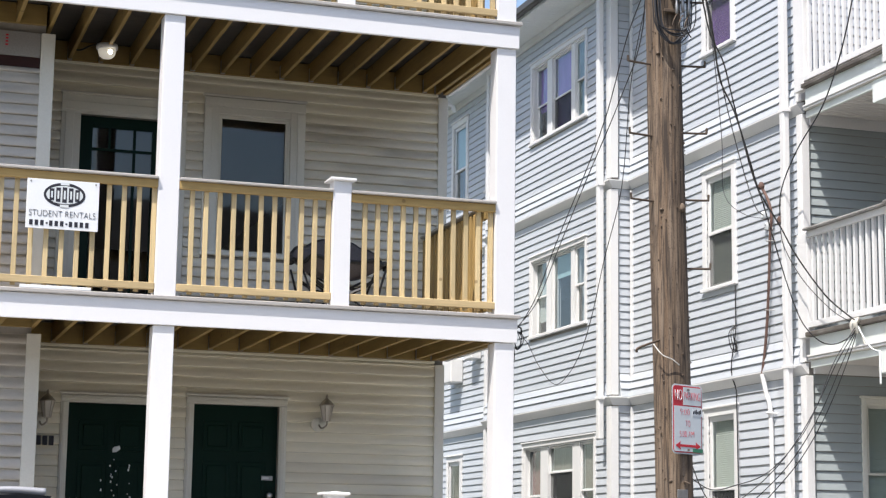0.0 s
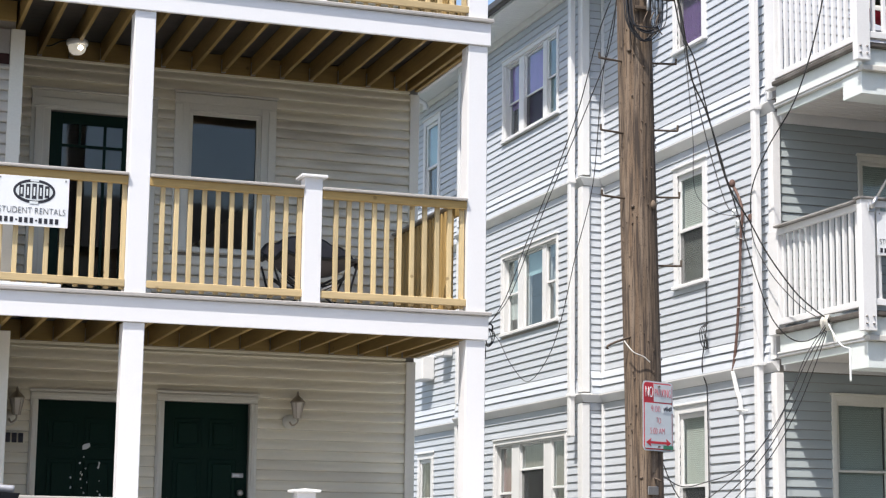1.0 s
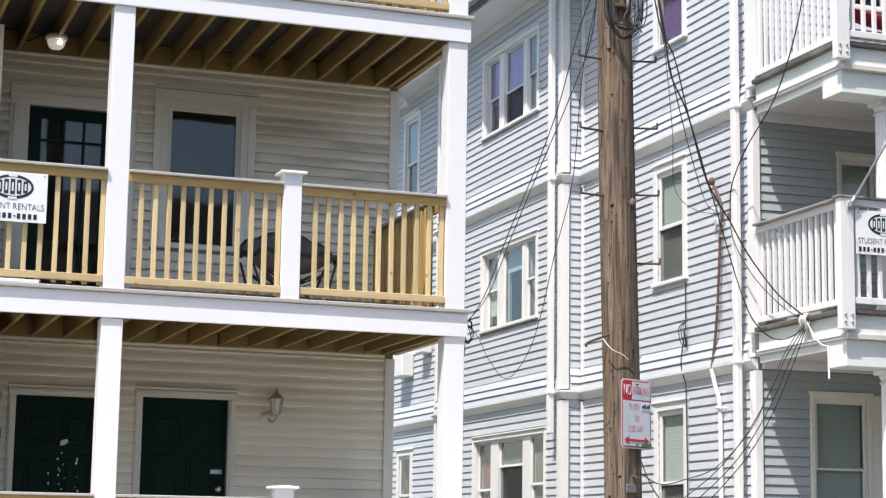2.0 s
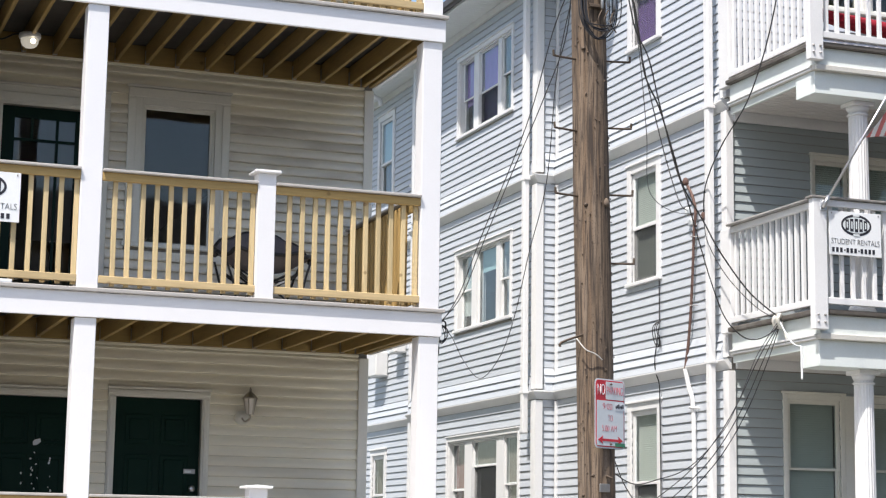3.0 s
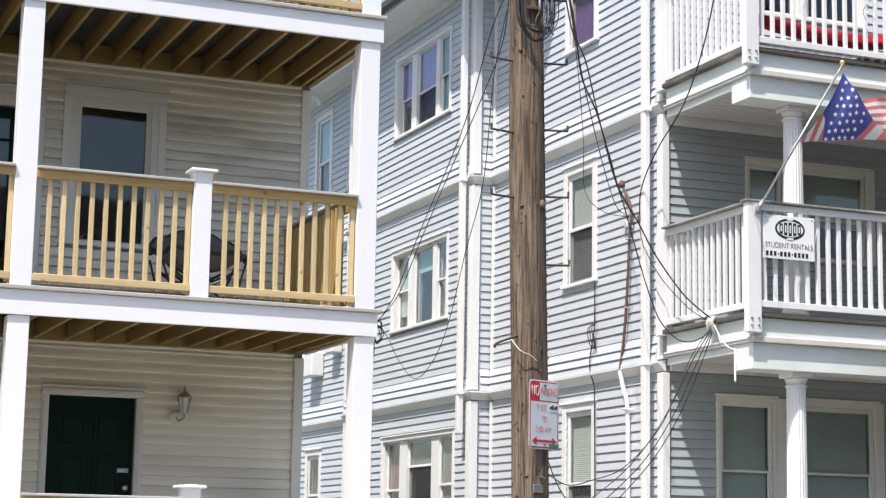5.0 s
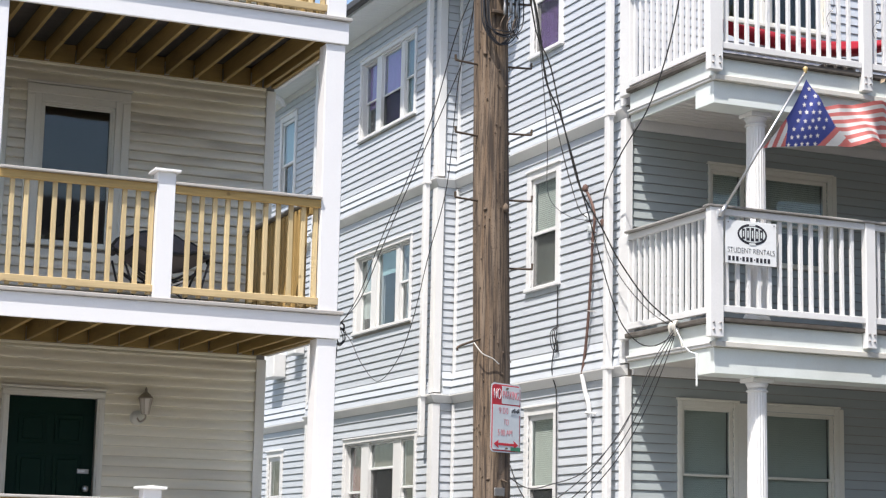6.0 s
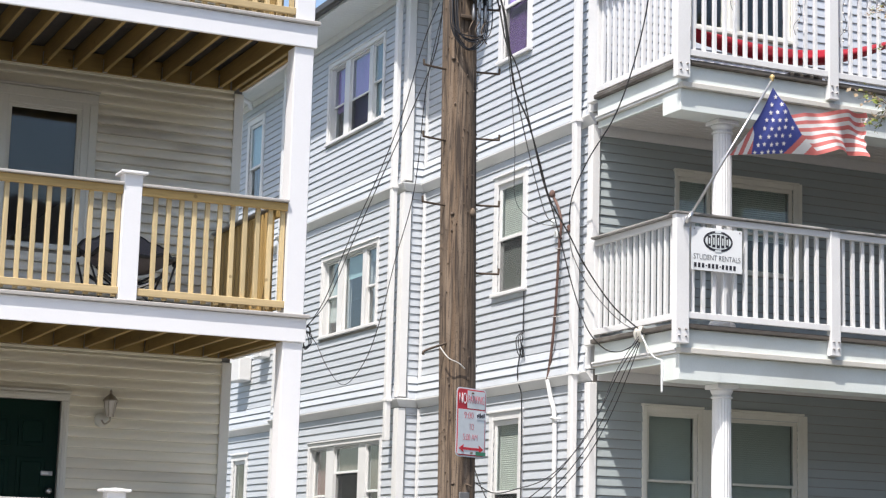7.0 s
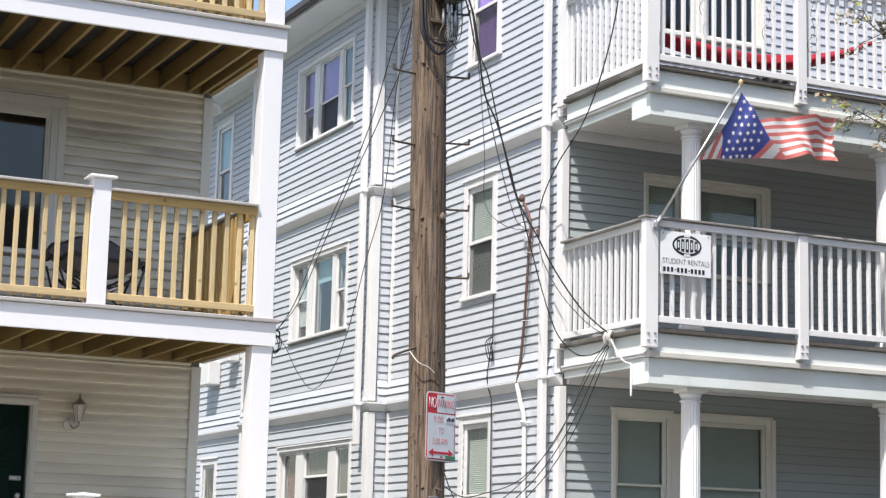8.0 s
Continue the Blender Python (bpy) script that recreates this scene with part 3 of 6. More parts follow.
def casing(face, o, parent, w, top, name="casing"):
    u0, u1, z0, z1 = o
    for a, b in ((u0 - w, u0), (u1, u1 + w)):
        c = block(name, face.dims(a, b, 0.0, 0.034, z0, z1), CREAM, parent, 0.004, "off-white painted casing")
        block("casing_bead", face.dims(a + w * 0.2, b - w * 0.35, 0.035, 0.05, z0, z1), CREAM, c)
    c = block(name, face.dims(u0 - w, u1 + w, 0.0, 0.034, z1 + 0.001, z1 + top), CREAM, parent, 0.004, "off-white painted casing")
    block("casing_bead", face.dims(u0 - w, u1 + w, 0.035, 0.05, z1 + 0.03, z1 + 0.03 + top * 0.45), CREAM, c)
    block("drip_cap", face.dims(u0 - w - 0.012, u1 + w + 0.012, 0.0, 0.055, z1 + top + 0.001, z1 + top + 0.025), CREAM, c)


# upper door with small panes
casing(F1, DOOR_UP, H1, 0.19, 0.19, "door_casing")
u0, u1, z0, z1 = DOOR_UP
bm = bmesh.new()
box(bm, *F1.dims(u0, u0 + 0.13, -0.10, -0.055, z0, z1), bev=0.004)
box(bm, *F1.dims(u1 - 0.13, u1, -0.10, -0.055, z0, z1), bev=0.004)
box(bm, *F1.dims(u0 + 0.13, u1 - 0.13, -0.10, -0.055, z1 - 0.11, z1), bev=0.004)
box(bm, *F1.dims(u0 + 0.13, u1 - 0.13, -0.10, -0.055, z0, z0 + 0.25), bev=0.004)
door = part("door", bm, GREEN_DOOR, H1, "dark green glazed door")
part("glazing_bar", box(bmesh.new(), *F1.dims(u0 + 0.13, u1 - 0.13, -0.09, -0.06, 5.522, 5.548)), GREEN_DOOR, door)
for u, a, b in ((u0 + 0.30, 5.55, z1 - 0.11), (u0 + 0.545, 5.55, z1 - 0.11), (u0 + 0.545, z0 + 0.25, 5.52)):
    part("glazing_bar", box(bmesh.new(), *F1.dims(u - 0.013, u + 0.013, -0.09, -0.06, a, b)), GREEN_DOOR, door)
part("pane", box(bmesh.new(), *F1.dims(u0 + 0.13, u1 - 0.13, -0.08, -0.074, z0 + 0.25, z1 - 0.11)), PANE, door).visible_shadow = False

# upper window
u0, u1, z0, z1 = WIN_UP
window(F1, u0, u1, z0, z1, H1, casing=0.15, top=0.17, wood=CREAM, inset=0.02, s=0.022, turn=2.0, fixed=True)
for a, b in ((u0 - 0.15, u0 - 0.07), (u1 + 0.07, u1 + 0.15)):
    block("casing_strip", F1.dims(a, b, 0.031, 0.046, z0, z1 + 0.05), CREAM, H1)
block("casing_strip", F1.dims(u0 - 0.15, u1 + 0.15, 0.031, 0.047, z1 + 0.07, z1 + 0.16), CREAM, H1)


# lower doors: six raised panels, letter slot, knob
def panel_door(o, worn):
    casing(F1, o, H1, 0.075, 0.075, "door_casing")
    u0, u1, z0, z1 = o
    d = part("door", box(bmesh.new(), *F1.dims(u0, u1, -0.10, -0.055, z0, z1), bev=0.004), GREEN_DOOR, H1, "dark green panelled door" + (", scuffed paint" if worn else ""))
    w = u1 - u0
    for a, b in ((0.13, 0.46), (0.54, 0.87)):
        for p, q in ((z1 - 0.45, z1 - 0.16), (z1 - 1.13, z1 - 0.55), (z0 + 0.22, z1 - 1.23)):
            bm = bmesh.new()
            box(bm, *F1.dims(u0 + w * a, u0 + w * b, -0.055, -0.048, p, q), bev=0.006)
            box(bm, *F1.dims(u0 + w * a + 0.04, u0 + w * b - 0.04, -0.05, -0.04, p + 0.04, q - 0.04), bev=0.008)
            part("door_panel", bm, GREEN_DOOR, d)
    if worn:
        rnd = random.Random(4)
        bm = bmesh.new()
        for k in range(26):
            uu, zz = u0 + w * rnd.choice((0.42, 0.52, 0.56, 0.62, 0.72)) + rnd.uniform(-0.02, 0.02), z1 - 0.55 + rnd.uniform(-0.55, 0.02)
            s = rnd.uniform(0.003, 0.011)
            c = bm.verts.new(F1.co(uu, -0.0385, zz))
            ring = [bm.verts.new(F1.co(uu + s * rnd.uniform(0.5, 1.3) * math.cos(g), -0.039, zz + s * rnd.uniform(0.6, 1.7) * math.sin(g))) for g in (i * math.pi / 4 for i in range(8))]
            for i in range(8):
                bm.faces.new((c, ring[i], ring[(i + 1) % 8]))
        uu, zz = u0 + w * 0.56, z1 - 0.43
        c = bm.verts.new(F1.co(uu, -0.0375, zz))
        ring = [bm.verts.new(F1.co(uu + 0.045 * k * math.cos(g), -0.038, zz + 0.045 * k * math.sin(g))) for g, k in zip((i * math.pi / 4 for i in range(8)), (0.9, 1.0, 0.5, 0.6, 0.8, 1.1, 0.7, 0.6))]
        for i in range(8):
            bm.faces.new((c, ring[i], ring[(i + 1) % 8]))
        part("chipped_paint", bm, SIGN_GREY, d, "pale chips where stickers were torn off", kind="stuff")
    else:
        part("letter_slot", box(bmesh.new(), *F1.dims(u1 - 0.155, u1 - 0.035, -0.055, -0.043, 2.345, 2.392), bev=0.004), ALU, d)
        part("slot_flap", box(bmesh.new(), *F1.dims(u1 - 0.14, u1 - 0.075, -0.043, -0.038, 2.357, 2.38), bev=0.002), SIGN_WHITE, d)
        lathe("knob", [(0.02, 0), (0.034, 0.02), (0.03, 0.05), (0.01, 0.06)], (u1 - 0.07, 18.22, 2.17), ALU, d, sides=14)


panel_door(DOOR_A, True)
panel_door(DOOR_B, False)


JOIST0 = {3.823: 5.66, 6.603: 5.69}


# the porch: three decks alike, one above the other
def porch_level(zt, under=True):
    """A deck with its top at zt, its beam, joists and rail."""
    zb = zt - 0.253
    block("deck_edge", (-6.0, 6.005, 16.075, 16.118, zt - 0.034, zt), DECK_GREY, H1, 0.006, "grey composite deck edge")
    y = 16.12
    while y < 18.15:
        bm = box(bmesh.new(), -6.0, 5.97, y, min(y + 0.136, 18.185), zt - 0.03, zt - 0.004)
        # Top face stays pale to bounce light; the shade below is in the colour.
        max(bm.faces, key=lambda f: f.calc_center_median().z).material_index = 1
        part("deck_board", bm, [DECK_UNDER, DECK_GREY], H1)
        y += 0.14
    block("beam_fascia", (-6.0, 5.985, 16.11, 16.145, zb, zt - 0.036), WHITE_NEW, H1, 0.004, "new white beam wrap")
    block("beam_fascia", (5.95, 5.985, 16.147, 18.16, zb + 0.02, zt - 0.036), WHITE_NEW, H1, 0.004)
    if not under:
        return
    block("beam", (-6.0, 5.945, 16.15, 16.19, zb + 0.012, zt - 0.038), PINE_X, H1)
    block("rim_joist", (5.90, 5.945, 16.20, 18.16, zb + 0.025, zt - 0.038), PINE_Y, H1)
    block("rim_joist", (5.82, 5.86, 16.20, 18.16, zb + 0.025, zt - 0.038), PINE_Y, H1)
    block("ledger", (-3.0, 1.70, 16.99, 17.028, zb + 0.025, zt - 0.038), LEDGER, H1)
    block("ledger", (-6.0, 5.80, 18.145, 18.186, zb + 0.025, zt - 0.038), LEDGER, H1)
    x = JOIST0[round(zt, 3)]
    me = None
    while x > 0.6:
        if me is None:
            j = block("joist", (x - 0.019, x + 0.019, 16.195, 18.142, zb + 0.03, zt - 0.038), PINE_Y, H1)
            me = j.data
            bm = bmesh.new()
            for s in (-1, 1):
                box(bm, x + s * 0.020 - 0.001, x + s * 0.020 + 0.001, 18.10, 18.143, zb + 0.03, zb + 0.16)
            box(bm, x - 0.021, x + 0.021, 18.10, 18.143, zb + 0.026, zb + 0.0285)
            h = part("joist_hanger", bm, GALV, j)
            hme, hz = h.data, ORIGIN[h.name]
            jz = ORIGIN[j.name]
        else:
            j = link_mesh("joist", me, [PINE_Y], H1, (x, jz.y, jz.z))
            link_mesh("joist_hanger", hme, [GALV], j, (x, hz.y, hz.z))
        x -= 0.3035


BAL = {}


def baluster_row(parent, start, step, count, size, z0, z1, along, material, name="baluster"):
    key = (size, round(z1 - z0, 3), along, material.name)
    for i in range(count):
        at = Vector(start) + Vector((step, 0, 0) if along == "x" else (0, step, 0)) * i
        at.z = (z0 + z1) / 2
        if key not in BAL:
            bm = box(bmesh.new(), -size / 2, size / 2, -size / 2, size / 2, -(z1 - z0) / 2, (z1 - z0) / 2, bev=0.003)
            me = bpy.data.meshes.new(name)
            bm.to_mesh(me)
            bm.free()
            BAL[key] = me
        link_mesh(name, BAL[key], [material], parent, at)


def timber_rail(x0, x1, zt, first, step):
    """Rails nailed in front of the balusters; a grey cap on top."""
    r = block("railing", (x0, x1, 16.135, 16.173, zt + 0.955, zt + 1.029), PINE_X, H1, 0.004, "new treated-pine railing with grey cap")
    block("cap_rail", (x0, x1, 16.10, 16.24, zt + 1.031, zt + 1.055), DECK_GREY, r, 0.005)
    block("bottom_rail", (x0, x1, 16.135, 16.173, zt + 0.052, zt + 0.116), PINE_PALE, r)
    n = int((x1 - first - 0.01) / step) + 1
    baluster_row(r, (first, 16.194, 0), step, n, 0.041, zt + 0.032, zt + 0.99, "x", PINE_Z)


def post(x0, x1, z0, z1):
    block("post", (x0, x1, 16.135, 16.325, z0, z1), WHITE_NEW, H1, 0.005, "square white wrapped post")


def newel(zt):
    n = block("newel_post", (4.218, 4.384, 16.118, 16.275, zt, zt + 1.135), WHITE_NEW, H1, 0.004)
    bm = box(bmesh.new(), 4.178, 4.424, 16.078, 16.315, zt + 1.135, zt + 1.16, bev=0.006)
    vs = [bm.verts.new(c) for c in ((4.21, 16.10, zt + 1.16), (4.403, 16.10, zt + 1.16), (4.403, 16.29, zt + 1.16), (4.21, 16.29, zt + 1.16), (4.3065, 16.195, zt + 1.173))]
    for q in ((0, 1, 4), (1, 2, 4), (2, 3, 4), (3, 0, 4), (3, 2, 1, 0)):
        bm.faces.new([vs[i] for i in q])
    part("post_cap", bm, WHITE_NEW, n)


def side_rail(zt):
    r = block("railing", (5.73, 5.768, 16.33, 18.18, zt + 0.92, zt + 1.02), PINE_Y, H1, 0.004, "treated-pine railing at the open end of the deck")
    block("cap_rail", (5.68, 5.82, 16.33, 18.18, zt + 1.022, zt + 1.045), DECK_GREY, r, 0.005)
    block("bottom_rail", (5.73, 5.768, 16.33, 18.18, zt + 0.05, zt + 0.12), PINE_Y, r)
    baluster_row(r, (5.709, 16.40, 0), 0.1205, 15, 0.041, zt + 0.032, zt + 0.99, "y", PINE_SHADED)


for k, zt in enumerate((1.012, 3.823, 6.603)):
    porch_level(zt, under=k > 0)
    timber_rail(-0.5, 2.638, zt, -0.396, 0.131)
    timber_rail(2.827, 4.217, zt, 2.953, 0.1238)
    timber_rail(4.385, 5.771, zt, 4.534, 0.1206)
    newel(zt)
    side_rail(zt)
    for a, b in ((2.64, 2.826), (5.772, 5.962), (-0.7, -0.51)):
        post(a, b, zt, (3.567, 6.348, 9.128)[k])
block("roof_beam", (-6.0, 5.985, 16.11, 16.30, 9.13, 9.41), WHITE_NEW, H1)
for x0, x1 in ((2.64, 2.826), (5.745, 5.935)):
    block("porch_pier", (x0 - 0.05, x1 + 0.05, 16.12, 16.36, 0.021, 0.788), CONCRETE, H1)
block("porch_skirt", (-6.0, 5.9, 16.2, 16.24, 0.021, 0.78), WHITE_OLD, H1)


# lanterns beside the lower doors
def lantern(x, z):
    t = thing("wall_lantern", (x, 18.175, z), "tarnished brass coach lantern with frosted glass on the siding", "wall lamp", "lanterns by the doors")
    tube("back_plate", [(x - 0.055, 18.175, z - 0.14), (x - 0.055, 18.14, z - 0.14)], 0.07, CREAM, t, "round cream mounting plate", sides=20)
    tube("arm", [(x - 0.055, 18.15, z - 0.14), (x - 0.04, 18.09, z - 0.18), (x, 18.05, z - 0.15), (x, 18.06, z - 0.10)], 0.009, BRASS, t)
    lathe("glass_body", [(0.035, -0.09), (0.062, 0.06), (0.064, 0.062)], (x, 18.06, z - 0.02), LAMP_GLASS, t, sides=6)
    for k in range(6):
        g = math.pi * k / 3
        tube("lantern_bar", [(x + 0.037 * math.cos(g), 18.06 + 0.037 * math.sin(g), z - 0.11), (x + 0.066 * math.cos(g), 18.06 + 0.066 * math.sin(g), z + 0.042)], 0.004, BRASS, t, sides=5)
    lathe("cap", [(0.08, 0.0), (0.072, 0.012), (0.045, 0.045), (0.025, 0.06), (0.012, 0.075), (0.014, 0.09), (0.003, 0.115)], (x, 18.06, z + 0.042), BRASS, t, sides=12)


lantern(4.705, 3.045)
lantern(1.985, 2.985)
numbers = thing("wall_plaque", (1.99, 18.19, 2.66), "three dark raised bars fixed to the siding beside the door", "plaque")
for k in range(3):
    block("bar", (1.905 + 0.06 * k, 1.95 + 0.06 * k, 18.150, 18.162, 2.62, 2.71), SIGN_INK, numbers, 0.003)

# lit ceiling lamp under the upper deck
lamp = thing("ceiling_light", (2.33, 17.55, 6.36), "white jar lamp, lit, fixed to a joist", "ceiling lamp")
lathe("base", [(0.10, 0.0), (0.105, -0.03), (0.10, -0.045), (0.085, -0.05)], (2.33, 17.55, 6.40), WHITE_OLD, lamp)
lathe("jar", [(0.085, 0.0), (0.083, -0.03), (0.07, -0.06), (0.045, -0.08), (0.01, -0.088)], (2.33, 17.55, 6.349), LIT_JAR, lamp)
lathe("bulb", [(0.012, 0.016), (0.025, 0.0), (0.026, -0.014), (0.012, -0.03)], (2.35, 17.483, 6.325), BULB, lamp, sides=14)

# ---------------------------------------------------------------- plain houses behind the viewer, unseen: they block low sky and show in panes
BRICK_FAR = shader("dull_far_wall", (0.17, 0.14, 0.115), 0.9, vary=0.2, coarse=0.3)
ROOF_FAR = shader("dull_far_roof", (0.045, 0.042, 0.042), 0.9, vary=0.4, fine=8, coarse=0.6)
for x, w, h in ((-46, 11, 6), (-33, 12, 6.5), (-19, 11, 6.2), (-6, 11, 6.6), (6, 14, 7.2), (21, 11, 6), (34, 12, 6.5), (48, 11, 6)):
    bm = box(bmesh.new(), x, x + w, -24.0, -9.0, 0.0, h)
    vs = [bm.verts.new(c) for c in ((x - 0.3, -24.3, h), (x + w + 0.3, -24.3, h), (x + w + 0.3, -8.6, h), (x - 0.3, -8.6, h), (x - 0.3, -16.0, h + 4.4), (x + w + 0.3, -16.0, h + 4.4))]
    for q in ((0, 1, 5, 4), (2, 3, 4, 5), (3, 0, 4), (1, 2, 5), (3, 2, 1, 0)):
        bm.faces.new([vs[i] for i in q]).material_index = 1
    bmesh.ops.recalc_face_normals(bm, faces=bm.faces)
    part("backdrop", bm, [BRICK_FAR, ROOF_FAR], None, "plain dark-roofed house behind the viewer, added to block low sky", kind="structure")
tube("lamp_wire", [(2.33, 17.60, 6.40), (2.22, 17.75, 6.44), (2.12, 17.9, 6.42), (2.05, 18.10, 6.48)], 0.008, BLACK_CABLE, lamp)
# Unseen block, added to keep side light off the blue porch.
part("backdrop", box(bmesh.new(), 18.4, 32.0, 13.02, 34.0, 0.0, 9.5), BRICK_FAR, None, "plain dull block out of view, added to darken the blue porch", kind="structure")

# ---------------------------------------------------------------- the blue house
H2 = thing("apartment_house", (12.5, 17.68, 0.02), "pale blue vinyl three-storey house with white porches", "house")
FS, FBAY, FF = Face("x", 9.85), Face("x", 9.585), Face("y", 17.68)
FBF = Face("y", 22.27)
Y0, YB0, YB1, Y1 = 17.68, 22.27, 27.16, 33.5
TOP = 9.20
WS = [(19.36, 20.03, 4.81, 6.13), (19.34, 20.01, 7.68, 9.0), (19.36, 20.03, 1.95, 3.29)]
WFAR = [(28.96, 29.61, 7.45, 8.80), (27.28, 27.88, 7.45, 8.80), (29.1, 29.7, 1.9, 3.18)]
WB = {}
TRI = ((23.17, 23.60), (23.70, 24.47), (24.62, 25.20))
for lo, hi, key in ((4.78, 5.86, "mid"), (7.62, 8.74, "up"), (1.95, 3.19, "low")):
    tri = TRI if key != "low" else ((22.86, 23.40), (23.63, 24.58), (24.82, 25.46))
    WB[key] = [(a, b, lo, hi) for a, b in tri]
bay_gaps = [(v[0][0], v[-1][1], v[0][2], v[0][3]) for v in WB.values()]
WF = [(10.52, 11.175, 1.9, 3.30), (11.55, 12.49, 1.9, 3.29), (10.887, 11.333, 4.95, 5.945), (11.567, 12.437, 4.95, 5.95), (11.10, 11.56, 7.72, 9.0), (11.68, 12.42, 7.72, 9.0)]

w_side = slab(FS, Y0 + 0.162, YB0, 0.02, TOP, 0.16, WS, PLASTER, H2, "side_wall")
w_bay = slab(FBAY, YB0 + 0.002, YB1, 0.02, TOP, 0.16, bay_gaps, PLASTER, H2, "bay_wall")
w_bayf = slab(FBF, 9.587, 9.85, 0.02, TOP, 0.02, [], PLASTER, H2, "bay_end_wall")
w_far = slab(FS, YB1, Y1, 0.02, TOP, 0.16, WFAR, PLASTER, H2, "side_wall")
w_front = slab(FF, 9.85, 18.0, 0.02, TOP, 0.16, WF, PLASTER, H2, "front_wall")
block("side_wall", (18.0, 18.16, Y0, Y1, 0.02, TOP), VINYL_BLUE, H2)
block("back_wall", (9.85, 18.0, Y1, Y1 + 0.16, 0.02, TOP), VINYL_BLUE, H2)
for zf in (0.7, 3.56, 6.4):
    block("floor_slab", (10.02, 17.98, Y0 + 0.18, Y1 - 0.02, zf, zf + 0.2), PLASTER, H2)
block("partition", (12.9, 13.0, Y0 + 0.18, Y1 - 0.02, 0.9, TOP), PLASTER, H2)
block("partition", (10.02, 17.9, 21.5, 21.6, 0.9, TOP), PLASTER, H2)

EXPO = 0.1016
BELTS = ((3.59, 3.69), (6.42, 6.52))
STOREYS = ((0.85, 3.585), (3.69, 6.415), (6.52, 9.10))
for z0, z1 in STOREYS:
    zs = courses(z0, z1, EXPO)
    siding(FS, Y0 + 0.06, YB0 - 0.03, zs, WS, VINYL_BLUE, w_side, 0.016)
    siding(FBAY, YB0 + 0.06, YB1 - 0.08, zs, [(g[0] - 0.06, g[1] + 0.06, g[2] - 0.04, g[3] + 0.07) for g in bay_gaps], VINYL_BLUE, w_bay, 0.016)
    siding(FBF, 9.665, 9.835, zs, [], VINYL_BLUE, w_bayf, 0.016)
    siding(FS, YB1 + 0.02, 31.5, zs, WFAR, VINYL_BLUE, w_far, 0.016)
    # The two roofed storeys get the shade-toned copy, the open one the plain blue.
    siding(FF, 9.892, 14.6, zs, WF, VINYL_BLUE_SHADED if z0 < 6.5 else VINYL_BLUE, w_front, 0.018 if z0 < 6.5 else 0.016)


def belt(face, u0, u1, z0, z1, parent, start=0.0, end=0.0):
    """A flared band: it stands out at its top and slopes back beneath."""
    bm = bmesh.new()
    prof = [(0.0, z0), (0.010, z0), (0.09, z1 - 0.012), (0.09, z1 + 0.002), (0.0, z1 + 0.02)]
    rows = [[bm.verts.new(face.co(u + m * v, v, z)) for v, z in prof] for u, m in ((u0, start), (u1, end))]
    k = len(prof)
    for i in range(k):
        bm.faces.new((rows[0][i], rows[0][(i + 1) % k], rows[1][(i + 1) % k], rows[1][i]))
    bm.faces.new(rows[0][::-1])
    bm.faces.new(rows[1])
    bmesh.ops.recalc_face_normals(bm, faces=bm.faces)
    part("belt_course", bm, WHITE_OLD, parent, "white flared band between storeys")


def flare(face, u0, u1, z):
    """The lowest courses over a band bend outwards to its edge."""
    for i, (a, b) in enumerate(((0.087, 0.058), (0.076, 0.032), (0.05, 0.010))):
        za, zb = z + 0.003 + i * EXPO, z + (i + 1) * EXPO
        bm = bmesh.new()
        rows = [[bm.verts.new(face.co(u, v, h)) for v, h in ((0.001, za), (a - 0.002, za), (a, za + 0.005), (b, zb), (0.001, zb))] for u in (u0, u1)]
        for k in range(5):
            bm.faces.new((rows[0][k], rows[0][(k + 1) % 5], rows[1][(k + 1) % 5], rows[1][k]))
        bm.faces.new(rows[0][::-1])
        bm.faces.new(rows[1])
        bmesh.ops.recalc_face_normals(bm, faces=bm.faces)
        part("siding_board", bm, VINYL_BLUE, H2)


for z0, z1 in BELTS:
    flare(FS, Y0 + 0.082, YB0 - 0.04, z1)
    flare(FBAY, YB0 + 0.112, YB1 - 0.09, z1)
    flare(FBF, 9.667, 9.808, z1)
    flare(FS, YB1 + 0.02, 31.5, z1)
    belt(FS, Y0 - 0.02, YB0, z0, z1, H2, 0.0, -1.0)
    belt(FBAY, YB0, YB1, z0, z1, H2, -1.0)
    belt(FBF, 9.585, 9.85, z0, z1, H2, -1.0, -1.0)
    belt(FS, YB1, 31.5, z0, z1, H2)
for z0, z1 in ((0.85, 3.572), (3.72, 6.402), (6.56, TOP)):
    block("corner_board", (9.80, 9.89, 17.64, 17.679, z0, z1), WHITE_OLD, H2)
    block("corner_board", (9.80, 9.849, 17.68, 17.76, z0, z1), WHITE_OLD, H2)
    block("corner_board", (9.54, 9.645, 22.225, 22.269, z0, z1), WHITE_OLD, H2)
    block("corner_board", (9.54, 9.584, 22.27, 22.38, z0, z1), WHITE_OLD, H2)
    block("corner_board", (9.81, 9.848, 22.19, 22.235, z0, z1), WHITE_OLD, H2)
    block("corner_board", (9.545, 9.584, 27.07, 27.17, z0, z1), WHITE_OLD, H2)
block("foundation", (9.66, 17.9, 17.72, 33.0, 0.0, 0.84), CONCRETE, H2)

# eaves, gutter, roof
bm = bmesh.new()
